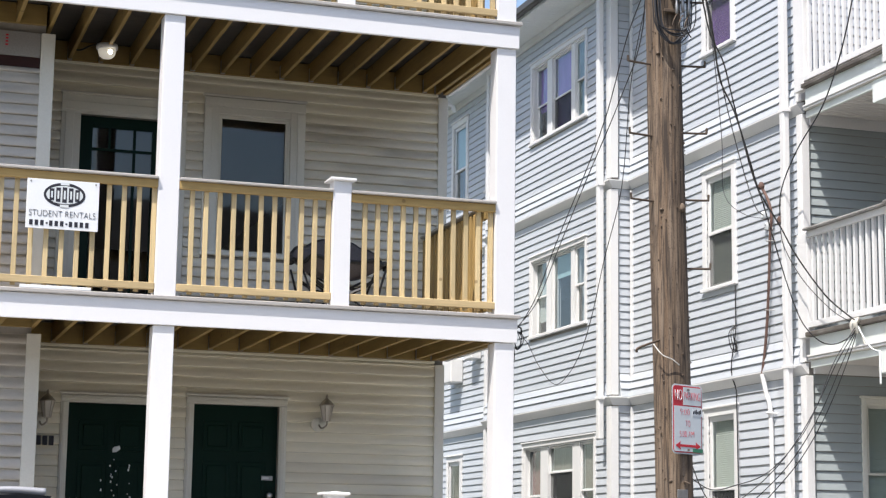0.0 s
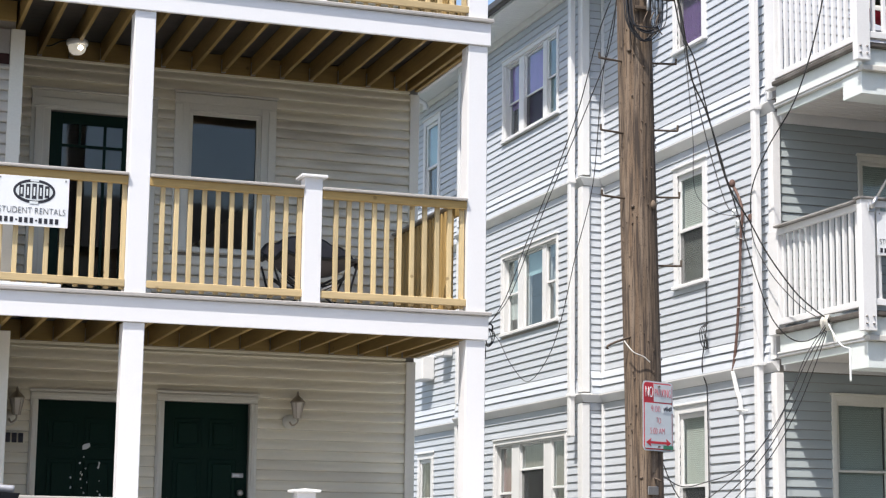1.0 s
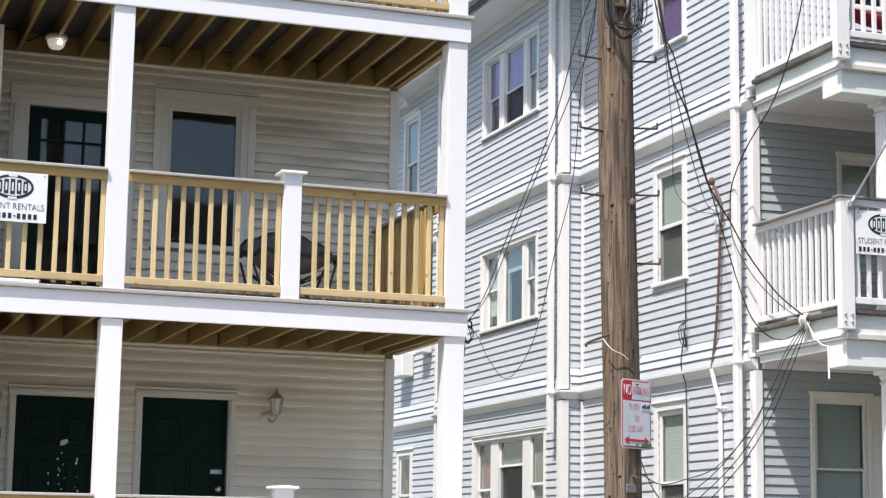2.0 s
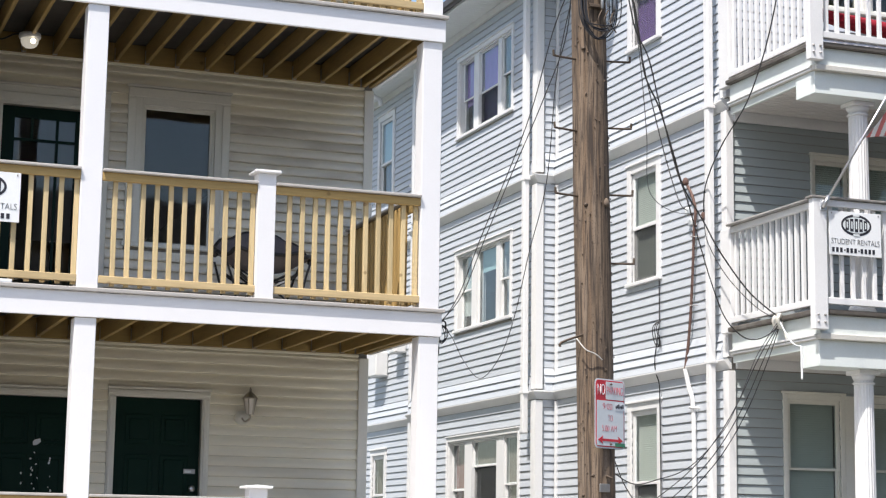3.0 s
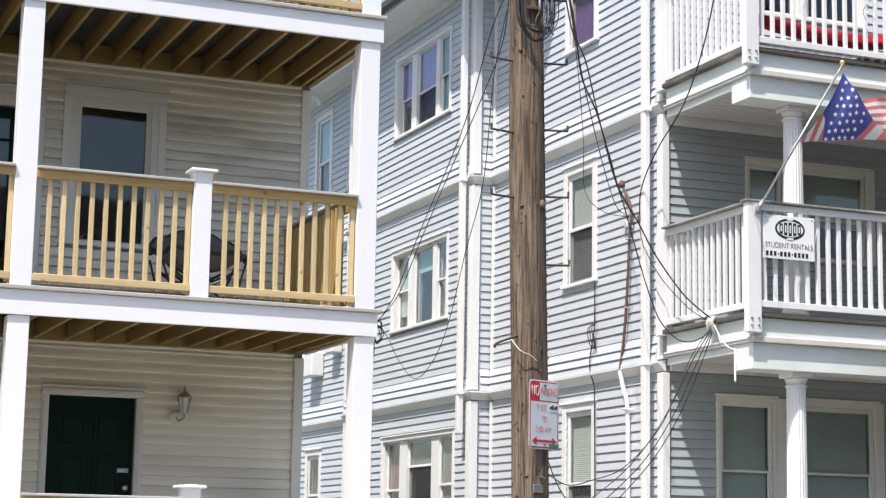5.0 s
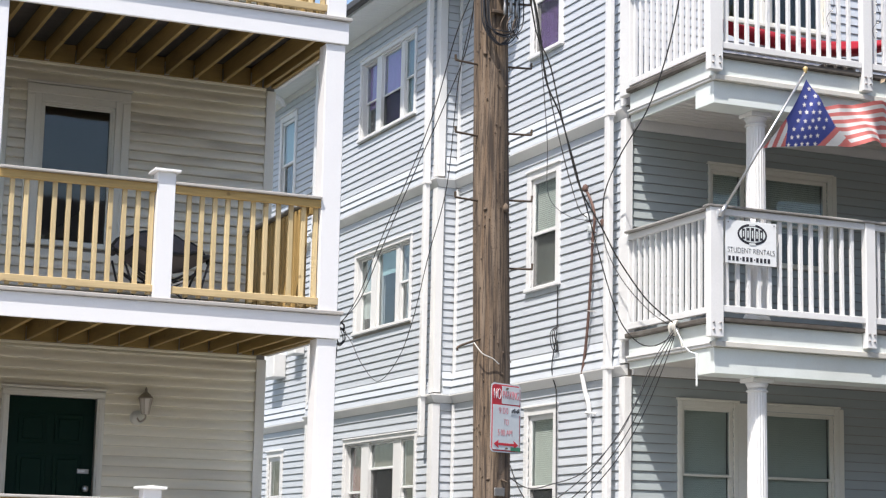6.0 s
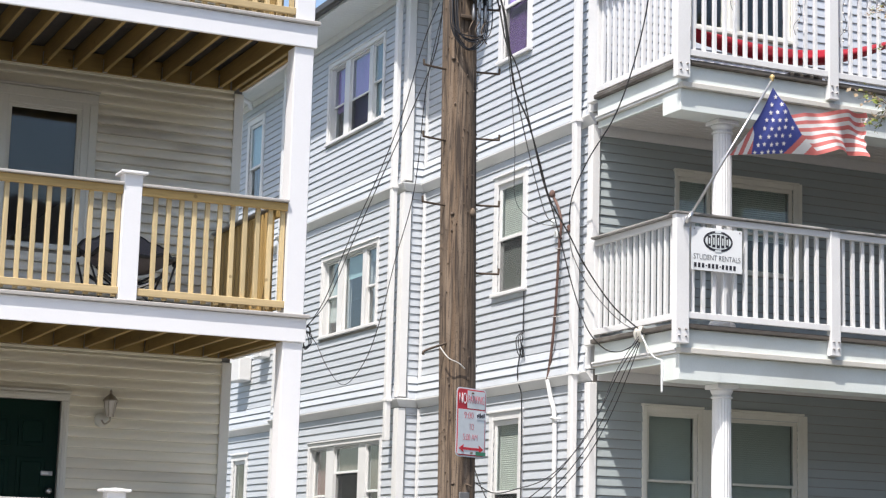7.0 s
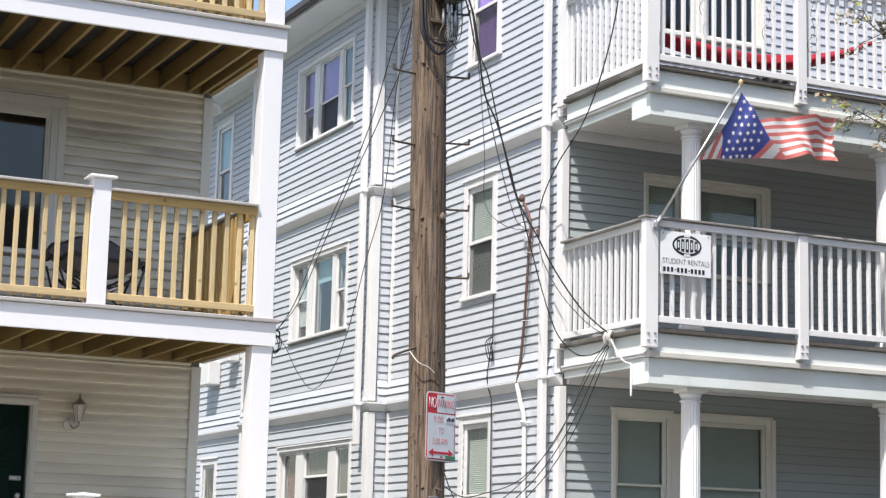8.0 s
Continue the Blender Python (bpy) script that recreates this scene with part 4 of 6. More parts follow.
for x, ya, yb in ((9.30, Y0 + 2.4, YB0 - 0.5), (9.06, YB0 - 0.5, YB1 + 0.5), (9.30, YB1 + 0.5, Y1)):
    y = ya
    while y < yb - 0.01:
        box(bm, x, 9.9, y, min(y + 0.088, yb), TOP + 0.002, TOP + 0.03, bev=0.004)
        y += 0.1
    box(bm, x, 9.9, ya, yb, TOP + 0.031, TOP + 0.05)
part("soffit", bm, SOFFIT, H2, "white vented eave soffit", kind="stuff")
for x, ya, yb in ((9.30, Y0 + 2.4, YB0 - 0.5), (9.06, YB0 - 0.5, YB1 + 0.5), (9.30, YB1 + 0.5, Y1)):
    block("gutter", (x - 0.11, x - 0.005, ya, yb, TOP + 0.03, TOP + 0.15), GUTTER, H2, 0.02, "dark gutter along the eave")
block("frieze", (9.54, 9.584, YB0 + 0.1, YB1, 9.10, TOP), WHITE_OLD, H2)
block("frieze", (9.81, 9.849, YB1 + 0.02, 33.0, 9.10, TOP), WHITE_OLD, H2)
bm = bmesh.new()
vs = [bm.verts.new(c) for c in ((8.98, Y0 + 2.4, 9.36), (8.98, Y1, 9.36), (14, Y1, 10.5), (14, Y0 + 2.4, 10.5), (18.7, Y1, 9.36), (18.7, Y0 + 2.4, 9.36))]
for q in ((0, 1, 2, 3), (3, 2, 4, 5), (0, 3, 5), (1, 4, 2), (0, 5, 4, 1)):
    bm.faces.new([vs[i] for i in q])
bmesh.ops.recalc_face_normals(bm, faces=bm.faces)
part("roof", bm, SHINGLE, H2, "dark shingled roof")
block("roof", (9.86, 18.1, Y0 + 0.02, Y0 + 2.39, TOP + 0.002, TOP + 0.2), SHINGLE, H2)

# downspouts
for x0, y0, z0 in ((9.42, 22.35, 3.15), (9.685, 17.83, 0.4)):
    d = block("downspout", (x0, x0 + 0.075, y0, y0 + 0.10, z0, 9.2), WHITE_OLD, H2, 0.012, "white metal downspout")
    for z in (3.66, 6.46):
        block("strap", (x0 - 0.006, x0 + 0.08, y0 - 0.02, y0 + 0.12, z, z + 0.035), WHITE_OLD, d, 0.003)
tube("gutter_elbow", [(9.40, 29.0, 9.22), (9.43, 29.0, 9.14), (9.52, 29.0, 9.08), (9.60, 29.0, 9.04), (9.63, 29.0, 8.94)], 0.045, WHITE_OLD, H2)

# windows of the long wall
window(FS, *WS[0], H2, casing=0.10, top=0.09, meet=5.46, blind="slats", screen=True)
window(FS, *WS[1], H2, casing=0.10, top=0.09, meet=8.35, blind=PURPLE, blind_to=7.7, screen=True)
window(FS, *WS[2], H2, casing=0.10, top=0.09, meet=2.45, blind="slats", screen=True)
window(FS, *WFAR[0], H2, casing=0.10, top=0.09, meet=8.05, blind=BLIND_PALE, blind_to=8.05)
window(FS, *WFAR[1], H2, casing=0.10, top=0.09, meet=8.05)
window(FS, *WFAR[2], H2, casing=0.10, top=0.09)
for key, hs in WB.items():
    lo, hi = hs[0][2], hs[0][3]
    window_bank(FBAY, hs, H2, {
        "up": ((BLIND_GREY, lo + 0.02, 8.18, False, False), (PURPLE, lo + 0.02, 8.12, True, False), (PURPLE, lo + 0.45, 8.16, False, False)),
        "mid": ((CURTAIN_PALE, hi - 0.2, 5.32, False, False), (BLIND_PALE, lo + 0.74, None, False, True), (CURTAIN_PALE, lo + 0.2, 5.34, False, False)),
        "low": ((CURTAIN, lo, 2.54, False, False), (CURTAIN, 2.8, 2.82, True, False), (CURTAIN_RED, lo, 2.51, False, False))}[key])

# windows of the porch wall
window(FF, *WF[0], H2, wood=CREAM, casing=0.05, top=0.06, meet=2.565, blind="slats", s=0.025)
window(FF, *WF[1], H2, wood=CREAM, casing=0.06, top=0.07, meet=2.565, blind="slats", s=0.028)
block("casing_strip", FF.dims(12.552, 12.62, -0.004, 0.026, 1.9, 3.36), CREAM, H2)
block("mullion_panel", FF.dims(11.228, 11.487, -0.01, 0.024, 1.9, 3.36), CREAM, H2)
window(FF, *WF[2], H2, wood=CREAM, casing=0.03, top=0.06, meet=5.4, s=0.024, blind="slats")
window(FF, *WF[3], H2, wood=CREAM, casing=0.06, top=0.06, meet=5.4, blind="slats", blind_to=5.3, s=0.026)
block("casing_strip", FF.dims(12.499, 12.562, -0.004, 0.026, 4.93, 6.03), CREAM, H2)
block("mullion_panel", FF.dims(11.366, 11.504, -0.01, 0.024, 4.95, 6.0), CREAM, H2)
window(FF, *WF[4], H2, wood=CREAM, casing=0.05, top=0.1, meet=8.4)
window(FF, *WF[5], H2, wood=CREAM, casing=0.06, top=0.1, meet=8.4)

# wall vent and meter odds on the far wall
block("vent_hood", (9.62, 9.84, 29.0, 29.5, 4.45, 4.85), WHITE_OLD, H2, 0.02, "white window air conditioner")
block("vent_hood", (9.66, 9.84, 28.1, 28.45, 4.75, 5.05), WHITE_OLD, H2, 0.02, "white vent hood")

# ---- stacked front porches
PX0, PX1, PY = 9.727, 15.6, 15.70


def porch2(cap, fas_b, beam_b, brail, rail_top, ceil):
    block("porch_floor", (9.86, PX1, 17.421, 17.665, cap - 0.048, cap), PORCH_EDGE, H2)
    block("deck_edge", (PX0 - 0.055, PX1, PY - 0.05, 17.42, cap - 0.048, cap), PORCH_EDGE, H2, 0.008, "grey painted porch floor")
    block("fascia", (PX0, PX1, PY, PY + 0.04, fas_b, cap - 0.05), AQUA, H2, 0.004, "pale aqua painted fascia")
    block("fascia", (PX0, PX0 + 0.04, PY + 0.042, 17.42, fas_b, cap - 0.05), AQUA, H2, 0.004)
    block("moulding", (PX0 - 0.02, PX1, PY - 0.045, PY + 0.03, fas_b - 0.058, fas_b - 0.002), TAN_STRIP, H2, 0.006)
    block("moulding", (PX0 - 0.02, PX0 + 0.03, PY + 0.032, 17.42, fas_b - 0.058, fas_b - 0.002), TAN_STRIP, H2, 0.006)
    for out, low in ((0.036, 0.0), (0.026, 0.026)):
        block("moulding", (PX0 - out, PX0 - 0.0205, PY + 0.034, 17.42, fas_b - 0.024 - low, fas_b - 0.004 - low), WHITE_OLD, H2, 0.003)
    block("fascia", (PX0 + 0.008, PX0 + 0.044, PY + 0.37, 17.42, fas_b - 0.135, fas_b - 0.06), AQUA, H2, 0.003)
    block("beam", (PX0 - 0.004, PX1, PY + 0.012, PY + 0.36, beam_b, fas_b - 0.06), AQUA, H2, 0.004, "pale aqua boxed beam on the columns")
    # ceiling boards
    bm = bmesh.new()
    y = PY + 0.37
    while y < 17.58:
        box(bm, PX0 + 0.045 if y < 17.33 else 9.866, PX1, y, min(y + 0.074, 17.617), ceil, ceil + 0.02, bev=0.007)
        y += 0.096
    part("porch_ceiling", bm, CEILING, H2, "painted beadboard porch ceiling", kind="stuff")
    block("frieze", (9.895, PX1, 17.62, 17.658, ceil - 0.105, ceil + 0.019), WHITE_OLD, H2, 0.004)
    # railing
    for x0, w in ((9.622, 0.155), (11.462, 0.12), (13.30, 0.12), (15.14, 0.12)):
        p = block("rail_post", (x0, x0 + w, PY - 0.085, PY - 0.002, fas_b + 0.03, rail_top - 0.02), WHITE_OLD, H2, 0.006, "white square rail post bolted over the fascia")
        for bx in (0.25, 0.75):
            for bz in (0.07, 0.14):
                lathe("bolt", [(0.012, -0.006), (0.014, 0.0), (0.010, 0.008)], (x0 + w * bx, PY - 0.088, fas_b + 0.03 + bz), GALV, p, sides=8)
    for x0, x1 in ((9.778, 11.461), (11.583, 13.299), (13.421, 15.139)):
        r = block("railing", (x0, x1, PY - 0.07, PY - 0.032, rail_top - 0.09, rail_top - 0.024), WHITE_OLD, H2, 0.004, "white painted porch railing")
        block("bottom_rail", (x0, x1, PY - 0.07, PY - 0.032, brail, brail + 0.065), WHITE_OLD, r)
        n = int((x1 - x0 - 0.03) / 0.1235)
        baluster_row(r, (x0 + 0.075, PY - 0.012, 0), 0.1235, n, 0.038, brail + 0.003, rail_top - 0.03, "x", WHITE_OLD)
    block("cap_rail", (9.60, PX1, PY - 0.10, PY + 0.03, rail_top - 0.021, rail_top + 0.003), CAP_WORN, H2, 0.006, "worn dark-edged cap rail")
    r = block("railing", (9.71, 9.748, PY + 0.0, 17.419, rail_top - 0.09, rail_top - 0.024), WHITE_OLD, H2, 0.004, "white painted side railing")
    block("bottom_rail", (9.71, 9.748, PY + 0.0, 17.419, brail, brail + 0.065), WHITE_OLD, r)
    block("cap_rail", (9.66, 9.80, PY + 0.032, 17.42, rail_top - 0.021, rail_top + 0.003), CAP_WORN, r, 0.006)
    baluster_row(r, (9.768, PY + 0.10, 0), 0.1215, 14, 0.038, brail + 0.003, rail_top - 0.03, "y", WHITE_OLD)
    block("wall_post", (9.715, 9.797, 17.421, 17.639, cap - 0.045, rail_top - 0.03), WHITE_OLD, H2)


porch2(3.998, 3.762, 3.447, 4.045, 5.095, 3.70)
porch2(6.665, 6.435, 6.15, 6.70, 7.83, 6.39)
# Unseen floor, kept dark so that little light bounces into the porch.
block("deck_edge", (PX0 - 0.03, PX1, PY - 0.035, 17.60, 1.10, 1.14), DECK_UNDER, H2)
block("fascia", (PX0, PX1, PY, PY + 0.04, 0.03, 1.098), AQUA, H2)


def column(x, z0, z1):
    c = lathe("column", [(0.112, 0.09), (0.103, 0.2), (0.104, (z1 - z0) * 0.35), (0.094, z1 - z0 - 0.12), (0.092, z1 - z0 - 0.10)], (x, 15.93, z0), WHITE_OLD, H2, "fluted white porch column", sides=40, flutes=0.006)
    lathe("column_base", [(0.143, 0.0), (0.143, 0.03), (0.134, 0.055), (0.115, 0.09)], (x, 15.93, z0), WHITE_OLD, c, sides=32)
    lathe("neck_ring", [(0.099, 0.0), (0.114, 0.012), (0.099, 0.025)], (x, 15.93, z1 - 0.14), WHITE_OLD, c, sides=32)
    lathe("capital", [(0.096, 0.0), (0.11, 0.03), (0.119, 0.055)], (x, 15.93, z1 - 0.10), WHITE_OLD, c, sides=32)
    block("abacus", (x - 0.124, x + 0.124, 15.806, 16.054, z1 - 0.045, z1), WHITE_OLD, c, 0.006)


for x in (10.355, 12.83, 15.25):
    column(x, 1.141, 3.446)
    column(x, 3.999, 6.149)

# ---------------------------------------------------------------- the utility pole
POLE = thing("utility_pole", (5.41, 11.45, 0.0), "weathered brown wooden utility pole with step irons", "utility pole")
LEAN = -0.0197
bm = bmesh.new()
rings = []
for i in range(70):
    z = i * 0.16
    ring = []
    for s in range(28):
        g = 2 * math.pi * s / 28
        rr = 0.130 - 0.0022 * z + 0.006 * noise.noise((math.cos(g) * 2.2, math.sin(g) * 2.2, z * 0.35)) + 0.003 * noise.noise((math.cos(g) * 9, math.sin(g) * 9, z * 0.9))
        ring.append(bm.verts.new((5.41 + LEAN * z + rr * math.cos(g), 11.45 + rr * math.sin(g), z)))
    rings.append(ring)
for A, B in zip(rings, rings[1:]):
    for s in range(28):
        bm.faces.new((A[s], A[(s + 1) % 28], B[(s + 1) % 28], B[s]))
bm.faces.new(rings[-1])
pole = part("shaft", bm, POLE_WOOD, POLE, smooth=True)


def px(z):
    return 5.41 + LEAN * z


for side, z in ((-1, 4.955), (-1, 4.455), (-1, 4.005), (1, 5.42), (1, 4.965), (1, 4.495), (1, 4.03), (1, 3.56)):
    x = px(z)
    tube("step_iron", [(x + side * 0.10, 11.43, z), (x + side * 0.27, 11.41, z + 0.005), (x + side * 0.285, 11.41, z + 0.012), (x + side * 0.288, 11.41, z + 0.045)], 0.008, PEG, POLE)
tube("bracket", [(px(3.05) - 0.10, 11.40, 3.065), (px(3) - 0.27, 11.38, 3.0), (px(3) - 0.28, 11.38, 2.97)], 0.008, PEG, POLE)
tube("tie_wire", [(px(3.05) - 0.17, 11.36, 3.03), (px(3) - 0.13, 11.31, 2.955), (px(3) - 0.06, 11.30, 2.925), (px(3) - 0.01, 11.305, 2.89)], 0.004, TAN_STRIP, POLE)

# parking sign on the pole
SG = thing("parking_sign", (5.40, 11.34, 2.53), "white and red metal parking sign screwed to the pole", "sign")
TURN = 24.0
C = Vector((5.402, 11.318, 2.535))
along, out = Vector((math.cos(radians(TURN)), math.sin(radians(TURN)), 0)), Vector((math.sin(radians(TURN)), -math.cos(radians(TURN)), 0))


def plate(name, u0, u1, z0, z1, o, material, r=0.0, label="", thick=0.0015):
    """A flat plate with rounded corners on the sign, o metres in front of it."""
    bm = bmesh.new()
    pts = []
    if r:
        for cx, cz, a0 in ((u1 - r, z1 - r, 0), (u0 + r, z1 - r, 90), (u0 + r, z0 + r, 180), (u1 - r, z0 + r, 270)):
            pts += [(cx + r * math.cos(radians(a0 + k * 22.5)), cz + r * math.sin(radians(a0 + k * 22.5))) for k in range(5)]
    else:
        pts = [(u1, z1), (u0, z1), (u0, z0), (u1, z0)]
    A = [bm.verts.new(C + along * u + out * o + Vector((0, 0, z))) for u, z in pts]
    B = [bm.verts.new(C + along * u + out * (o + thick) + Vector((0, 0, z))) for u, z in pts]
    bm.faces.new(A)
    bm.faces.new(B[::-1])
    for i in range(len(pts)):
        j = (i + 1) % len(pts)
        bm.faces.new((A[i], B[i], B[j], A[j]))
    bmesh.ops.recalc_face_normals(bm, faces=bm.faces)
    return part(name, bm, material, SG, label)


W2, H2H = 0.152, 0.2285
plate("backing", -W2, W2, -H2H, H2H, 0.0, SIGN_GREY, 0.03)
plate("red_border", -W2 + 0.009, W2 - 0.009, -H2H + 0.009, H2H - 0.009, 0.002, SIGN_RED, 0.026)
plate("face", -W2 + 0.017, W2 - 0.017, -H2H + 0.017, 0.085, 0.004, SIGN_GREY, 0.004)
plate("face", -0.045, W2 - 0.017, 0.094, H2H - 0.017, 0.004, SIGN_GREY, 0.004)


def word(text, u, z, size, width, material, thin=0.0021):
    lettering("lettering", text, size, C + along * u + out * 0.0058 + Vector((0, 0, z)), TURN, material, SG, width, thin=thin)


word("NO", -0.092, 0.153, 0.105, 0.072, SIGN_WHITE)
word("PARKING", 0.044, 0.150, 0.080, 0.158, SIGN_RED)
word("9:00", -0.03, 0.045, 0.062, 0.092, SIGN_RED)
word("TO", 0.0, -0.03, 0.062, 0.045, SIGN_RED)
word("5:00 AM", -0.01, -0.10, 0.062, 0.145, SIGN_RED)
plate("arrow_shaft", -0.085, 0.085, -0.182, -0.166, 0.006, SIGN_RED)
for s in (-1, 1):
    bm = bmesh.new()
    tri = [(s * 0.125, -0.174), (s * 0.075, -0.147), (s * 0.085, -0.174), (s * 0.075, -0.201)]
    A = [bm.verts.new(C + along * u + out * 0.0061 + Vector((0, 0, z))) for u, z in tri]
    B = [bm.verts.new(C + along * u + out * 0.008 + Vector((0, 0, z))) for u, z in tri]
    bm.faces.new(A), bm.faces.new(B[::-1])
    for i in range(4):
        bm.faces.new((A[i], B[i], B[(i + 1) % 4], A[(i + 1) % 4]))
    bmesh.ops.recalc_face_normals(bm, faces=bm.faces)
    part("arrow_head", bm, SIGN_RED, SG)
STICKER_GREEN = shader("green_sticker", (0.05, 0.22, 0.12), 0.5)
plate("sticker", 0.045, 0.145, -0.215, -0.190, 0.0085, STICKER_GREEN)
plate("sticker", 0.045, 0.145, 0.025, 0.075, 0.0062, SIGN_WHITE)
for k in range(6):
    plate("scrawl", 0.05 + 0.014 * k, 0.060 + 0.014 * k, 0.037 + 0.005 * (k % 2), 0.056 + 0.006 * (k % 3), 0.0078, SIGN_INK)
for z in (0.195, -0.2):
    lathe("bolt", [(0.009, -0.004), (0.011, 0.0), (0.004, 0.006)], C + out * 0.012 + Vector((0, 0, z)), PEG, SG, sides=8)

# ---------------------------------------------------------------- rental banners on the railings


def banner(x0, z0, w, h, y, label):
    t = thing("rental_sign", (x0 + w / 2, y, z0), label, "sign", "rental signs on the railings")
    b = part("board", box(bmesh.new(), x0, x0 + w, y, y + 0.008, z0, z0 + h, bev=0.002), SIGN_WHITE, t)
    cx, cz = x0 + w * 0.52, z0 + h * 0.70

    def oval(name, rx, rz, o, material):
        bm = bmesh.new()
        n = 40
        A = [bm.verts.new((cx + rx * math.cos(2 * math.pi * i / n), y - o, cz + rz * math.sin(2 * math.pi * i / n))) for i in range(n)]
        B = [bm.verts.new((v.co.x, y - 0.0005, v.co.z)) for v in A]
        bm.faces.new(A[::-1])
        for i in range(n):
            bm.faces.new((A[i], A[(i + 1) % n], B[(i + 1) % n], B[i]))
        bmesh.ops.recalc_face_normals(bm, faces=bm.faces)
        part(name, bm, material, t)

    oval("emblem", 0.29 * w, 0.245 * h, 0.002, SIGN_INK)
    oval("emblem", 0.255 * w, 0.185 * h, 0.0035, SIGN_GREY)
    for k in range(5):
        hh = (0.24, 0.29, 0.31, 0.29, 0.24)[k] * h
        u = cx + (k - 2) * 0.088 * w
        block("emblem_bar", (u - 0.031 * w, u + 0.031 * w, y - 0.0055, y - 0.0036, cz - hh / 2, cz + hh / 2), SIGN_INK, t, 0)
        block("emblem_bar", (u - 0.012 * w, u + 0.012 * w, y - 0.0065, y - 0.0056, cz - hh * 0.28, cz + hh * 0.28), SIGN_GREY, t, 0)
    block("emblem_bar", (cx - 0.06 * w, cx + 0.06 * w, y - 0.0045, y - 0.0022, cz + 0.2 * h, cz + 0.25 * h), SIGN_GREY, t, 0)
    block("emblem_bar", (cx - 0.06 * w, cx + 0.06 * w, y - 0.0045, y - 0.0022, cz - 0.25 * h, cz - 0.2 * h), SIGN_GREY, t, 0)
    lettering("lettering", "STUDENT RENTALS", 0.078 * h / 0.43, (x0 + w * 0.5, y - 0.0025, z0 + 0.305 * h), 0, SIGN_INK, t, 0.92 * w, thin=0.0018)
    u = x0 + 0.05 * w
    for k, wd in enumerate((0.07,) * 3 + (0.04,) + (0.07,) * 3 + (0.04,) + (0.07,) * 4):
        hh = 0.03 if wd == 0.04 else 0.105
        block("bar", (u, u + wd * w * 0.66, y - 0.003, y - 0.0006, z0 + (0.115 - hh / 2) * h, z0 + (0.115 + hh / 2) * h), SIGN_INK, t, 0)
        u += (wd + 0.0056) * w
    for sx in (0.05, 0.95):
        block("cable_tie", (x0 + w * sx - 0.006, x0 + w * sx + 0.006, y - 0.004, y - 0.0005, z0 + h - 0.03, z0 + h - 0.015), GALV, t, 0)


banner(1.515, 4.345, 0.613, 0.43, 16.118, "white plastic rental sign with dark oval tied to the timber railing")
banner(9.80, 4.53, 0.59, 0.432, 15.618, "white plastic rental sign with dark oval tied to the white railing")

# ---------------------------------------------------------------- conduit and wires on the blue house
CON = thing("service_conduit", (9.82, 18.6, 2.3), "rusty service conduit changing to white pipe, strapped to siding", "conduit")
tube("rusty_pipe", [(9.79, 18.53, 5.74), (9.79, 18.40, 5.58), (9.79, 18.33, 5.40), (9.79, 18.37, 5.17), (9.79, 18.40, 4.8), (9.79, 18.45, 4.35), (9.79, 18.515, 3.97), (9.77, 18.56, 3.66)], 0.017, RUST, CON)
tube("white_pipe", [(9.77, 18.56, 3.66), (9.785, 18.50, 3.45), (9.80, 18.44, 3.25), (9.80, 18.42, 2.6), (9.80, 18.42, 0.3)], 0.027, WHITE_OLD, CON)
for z, y in ((5.12, 18.38), (4.36, 18.45)):
    tube("pipe_strap", [(9.842, y - 0.06, z), (9.762, y - 0.012, z), (9.762, y + 0.012, z), (9.842, y + 0.06, z)], 0.0045, GALV, CON)
lathe("weather_head", [(0.022, 0.0), (0.034, 0.015), (0.036, 0.05), (0.022, 0.08), (0.004, 0.088)], (9.775, 18.53, 5.73), RUST, CON, sides=12)
tube("pipe_strap", [(9.842, 18.36, 3.22), (9.765, 18.41, 3.23), (9.765, 18.45, 3.23), (9.842, 18.49, 3.22)], 0.012, WHITE_OLD, CON)
INS = thing("insulator_knob", (9.80, 18.1, 5.31), "old porcelain insulators and clamps on the siding", "insulator")
for dy, dz in ((0.0, 0.0), (0.30, -0.02), (0.38, 0.12)):
    lathe("knob", [(0.02, -0.045), (0.035, -0.03), (0.022, -0.01), (0.035, 0.015), (0.02, 0.04)], (9.77, 18.1 + dy, 5.31 + dz), SIGN_GREY if dy else RUST, INS, sides=12)
    tube("bracket", [(9.84, 18.1 + dy, 5.27 + dz), (9.77, 18.1 + dy, 5.27 + dz)], 0.01, RUST, INS)


def cable(pts, r=0.009, material=None, label="black overhead cable strung from the utility pole"):
    return tube("cable", pts, r, material or BLACK_CABLE, None, label, "cable", sides=6)


TO_WHITE = "thin black drop wire from the pole to the white house"
cable([(5.19, 11.55, 5.46), (5.34, 12.15, 5.34), (5.62, 13.16, 5.05), (5.79, 14.0, 4.76), (5.94, 15.04, 4.33), (6.05, 15.84, 3.94), (6.02, 16.25, 3.70)], 0.004, label=TO_WHITE)
cable([(5.23, 11.55, 5.80), (5.42, 12.07, 5.34), (5.64, 12.99, 5.08), (5.85, 14.13, 4.72), (6.0, 15.1, 4.33), (6.1, 15.9, 3.94), (6.02, 16.25, 3.72)], 0.004, label=TO_WHITE)
cable([(5.23, 11.55, 5.46), (5.5, 12.43, 5.12), (5.91, 13.55, 4.55), (6.09, 14.33, 4.09), (6.24, 14.99, 3.65), (6.29, 15.43, 3.35), (6.23, 15.75, 3.17), (6.16, 16.0, 3.35), (6.12, 16.2, 3.58), (6.03, 16.25, 3.70)], 0.0035, label="slack black drop wire hanging in a loop")
TO_BLUE = "black service cable from the pole to the blue house"
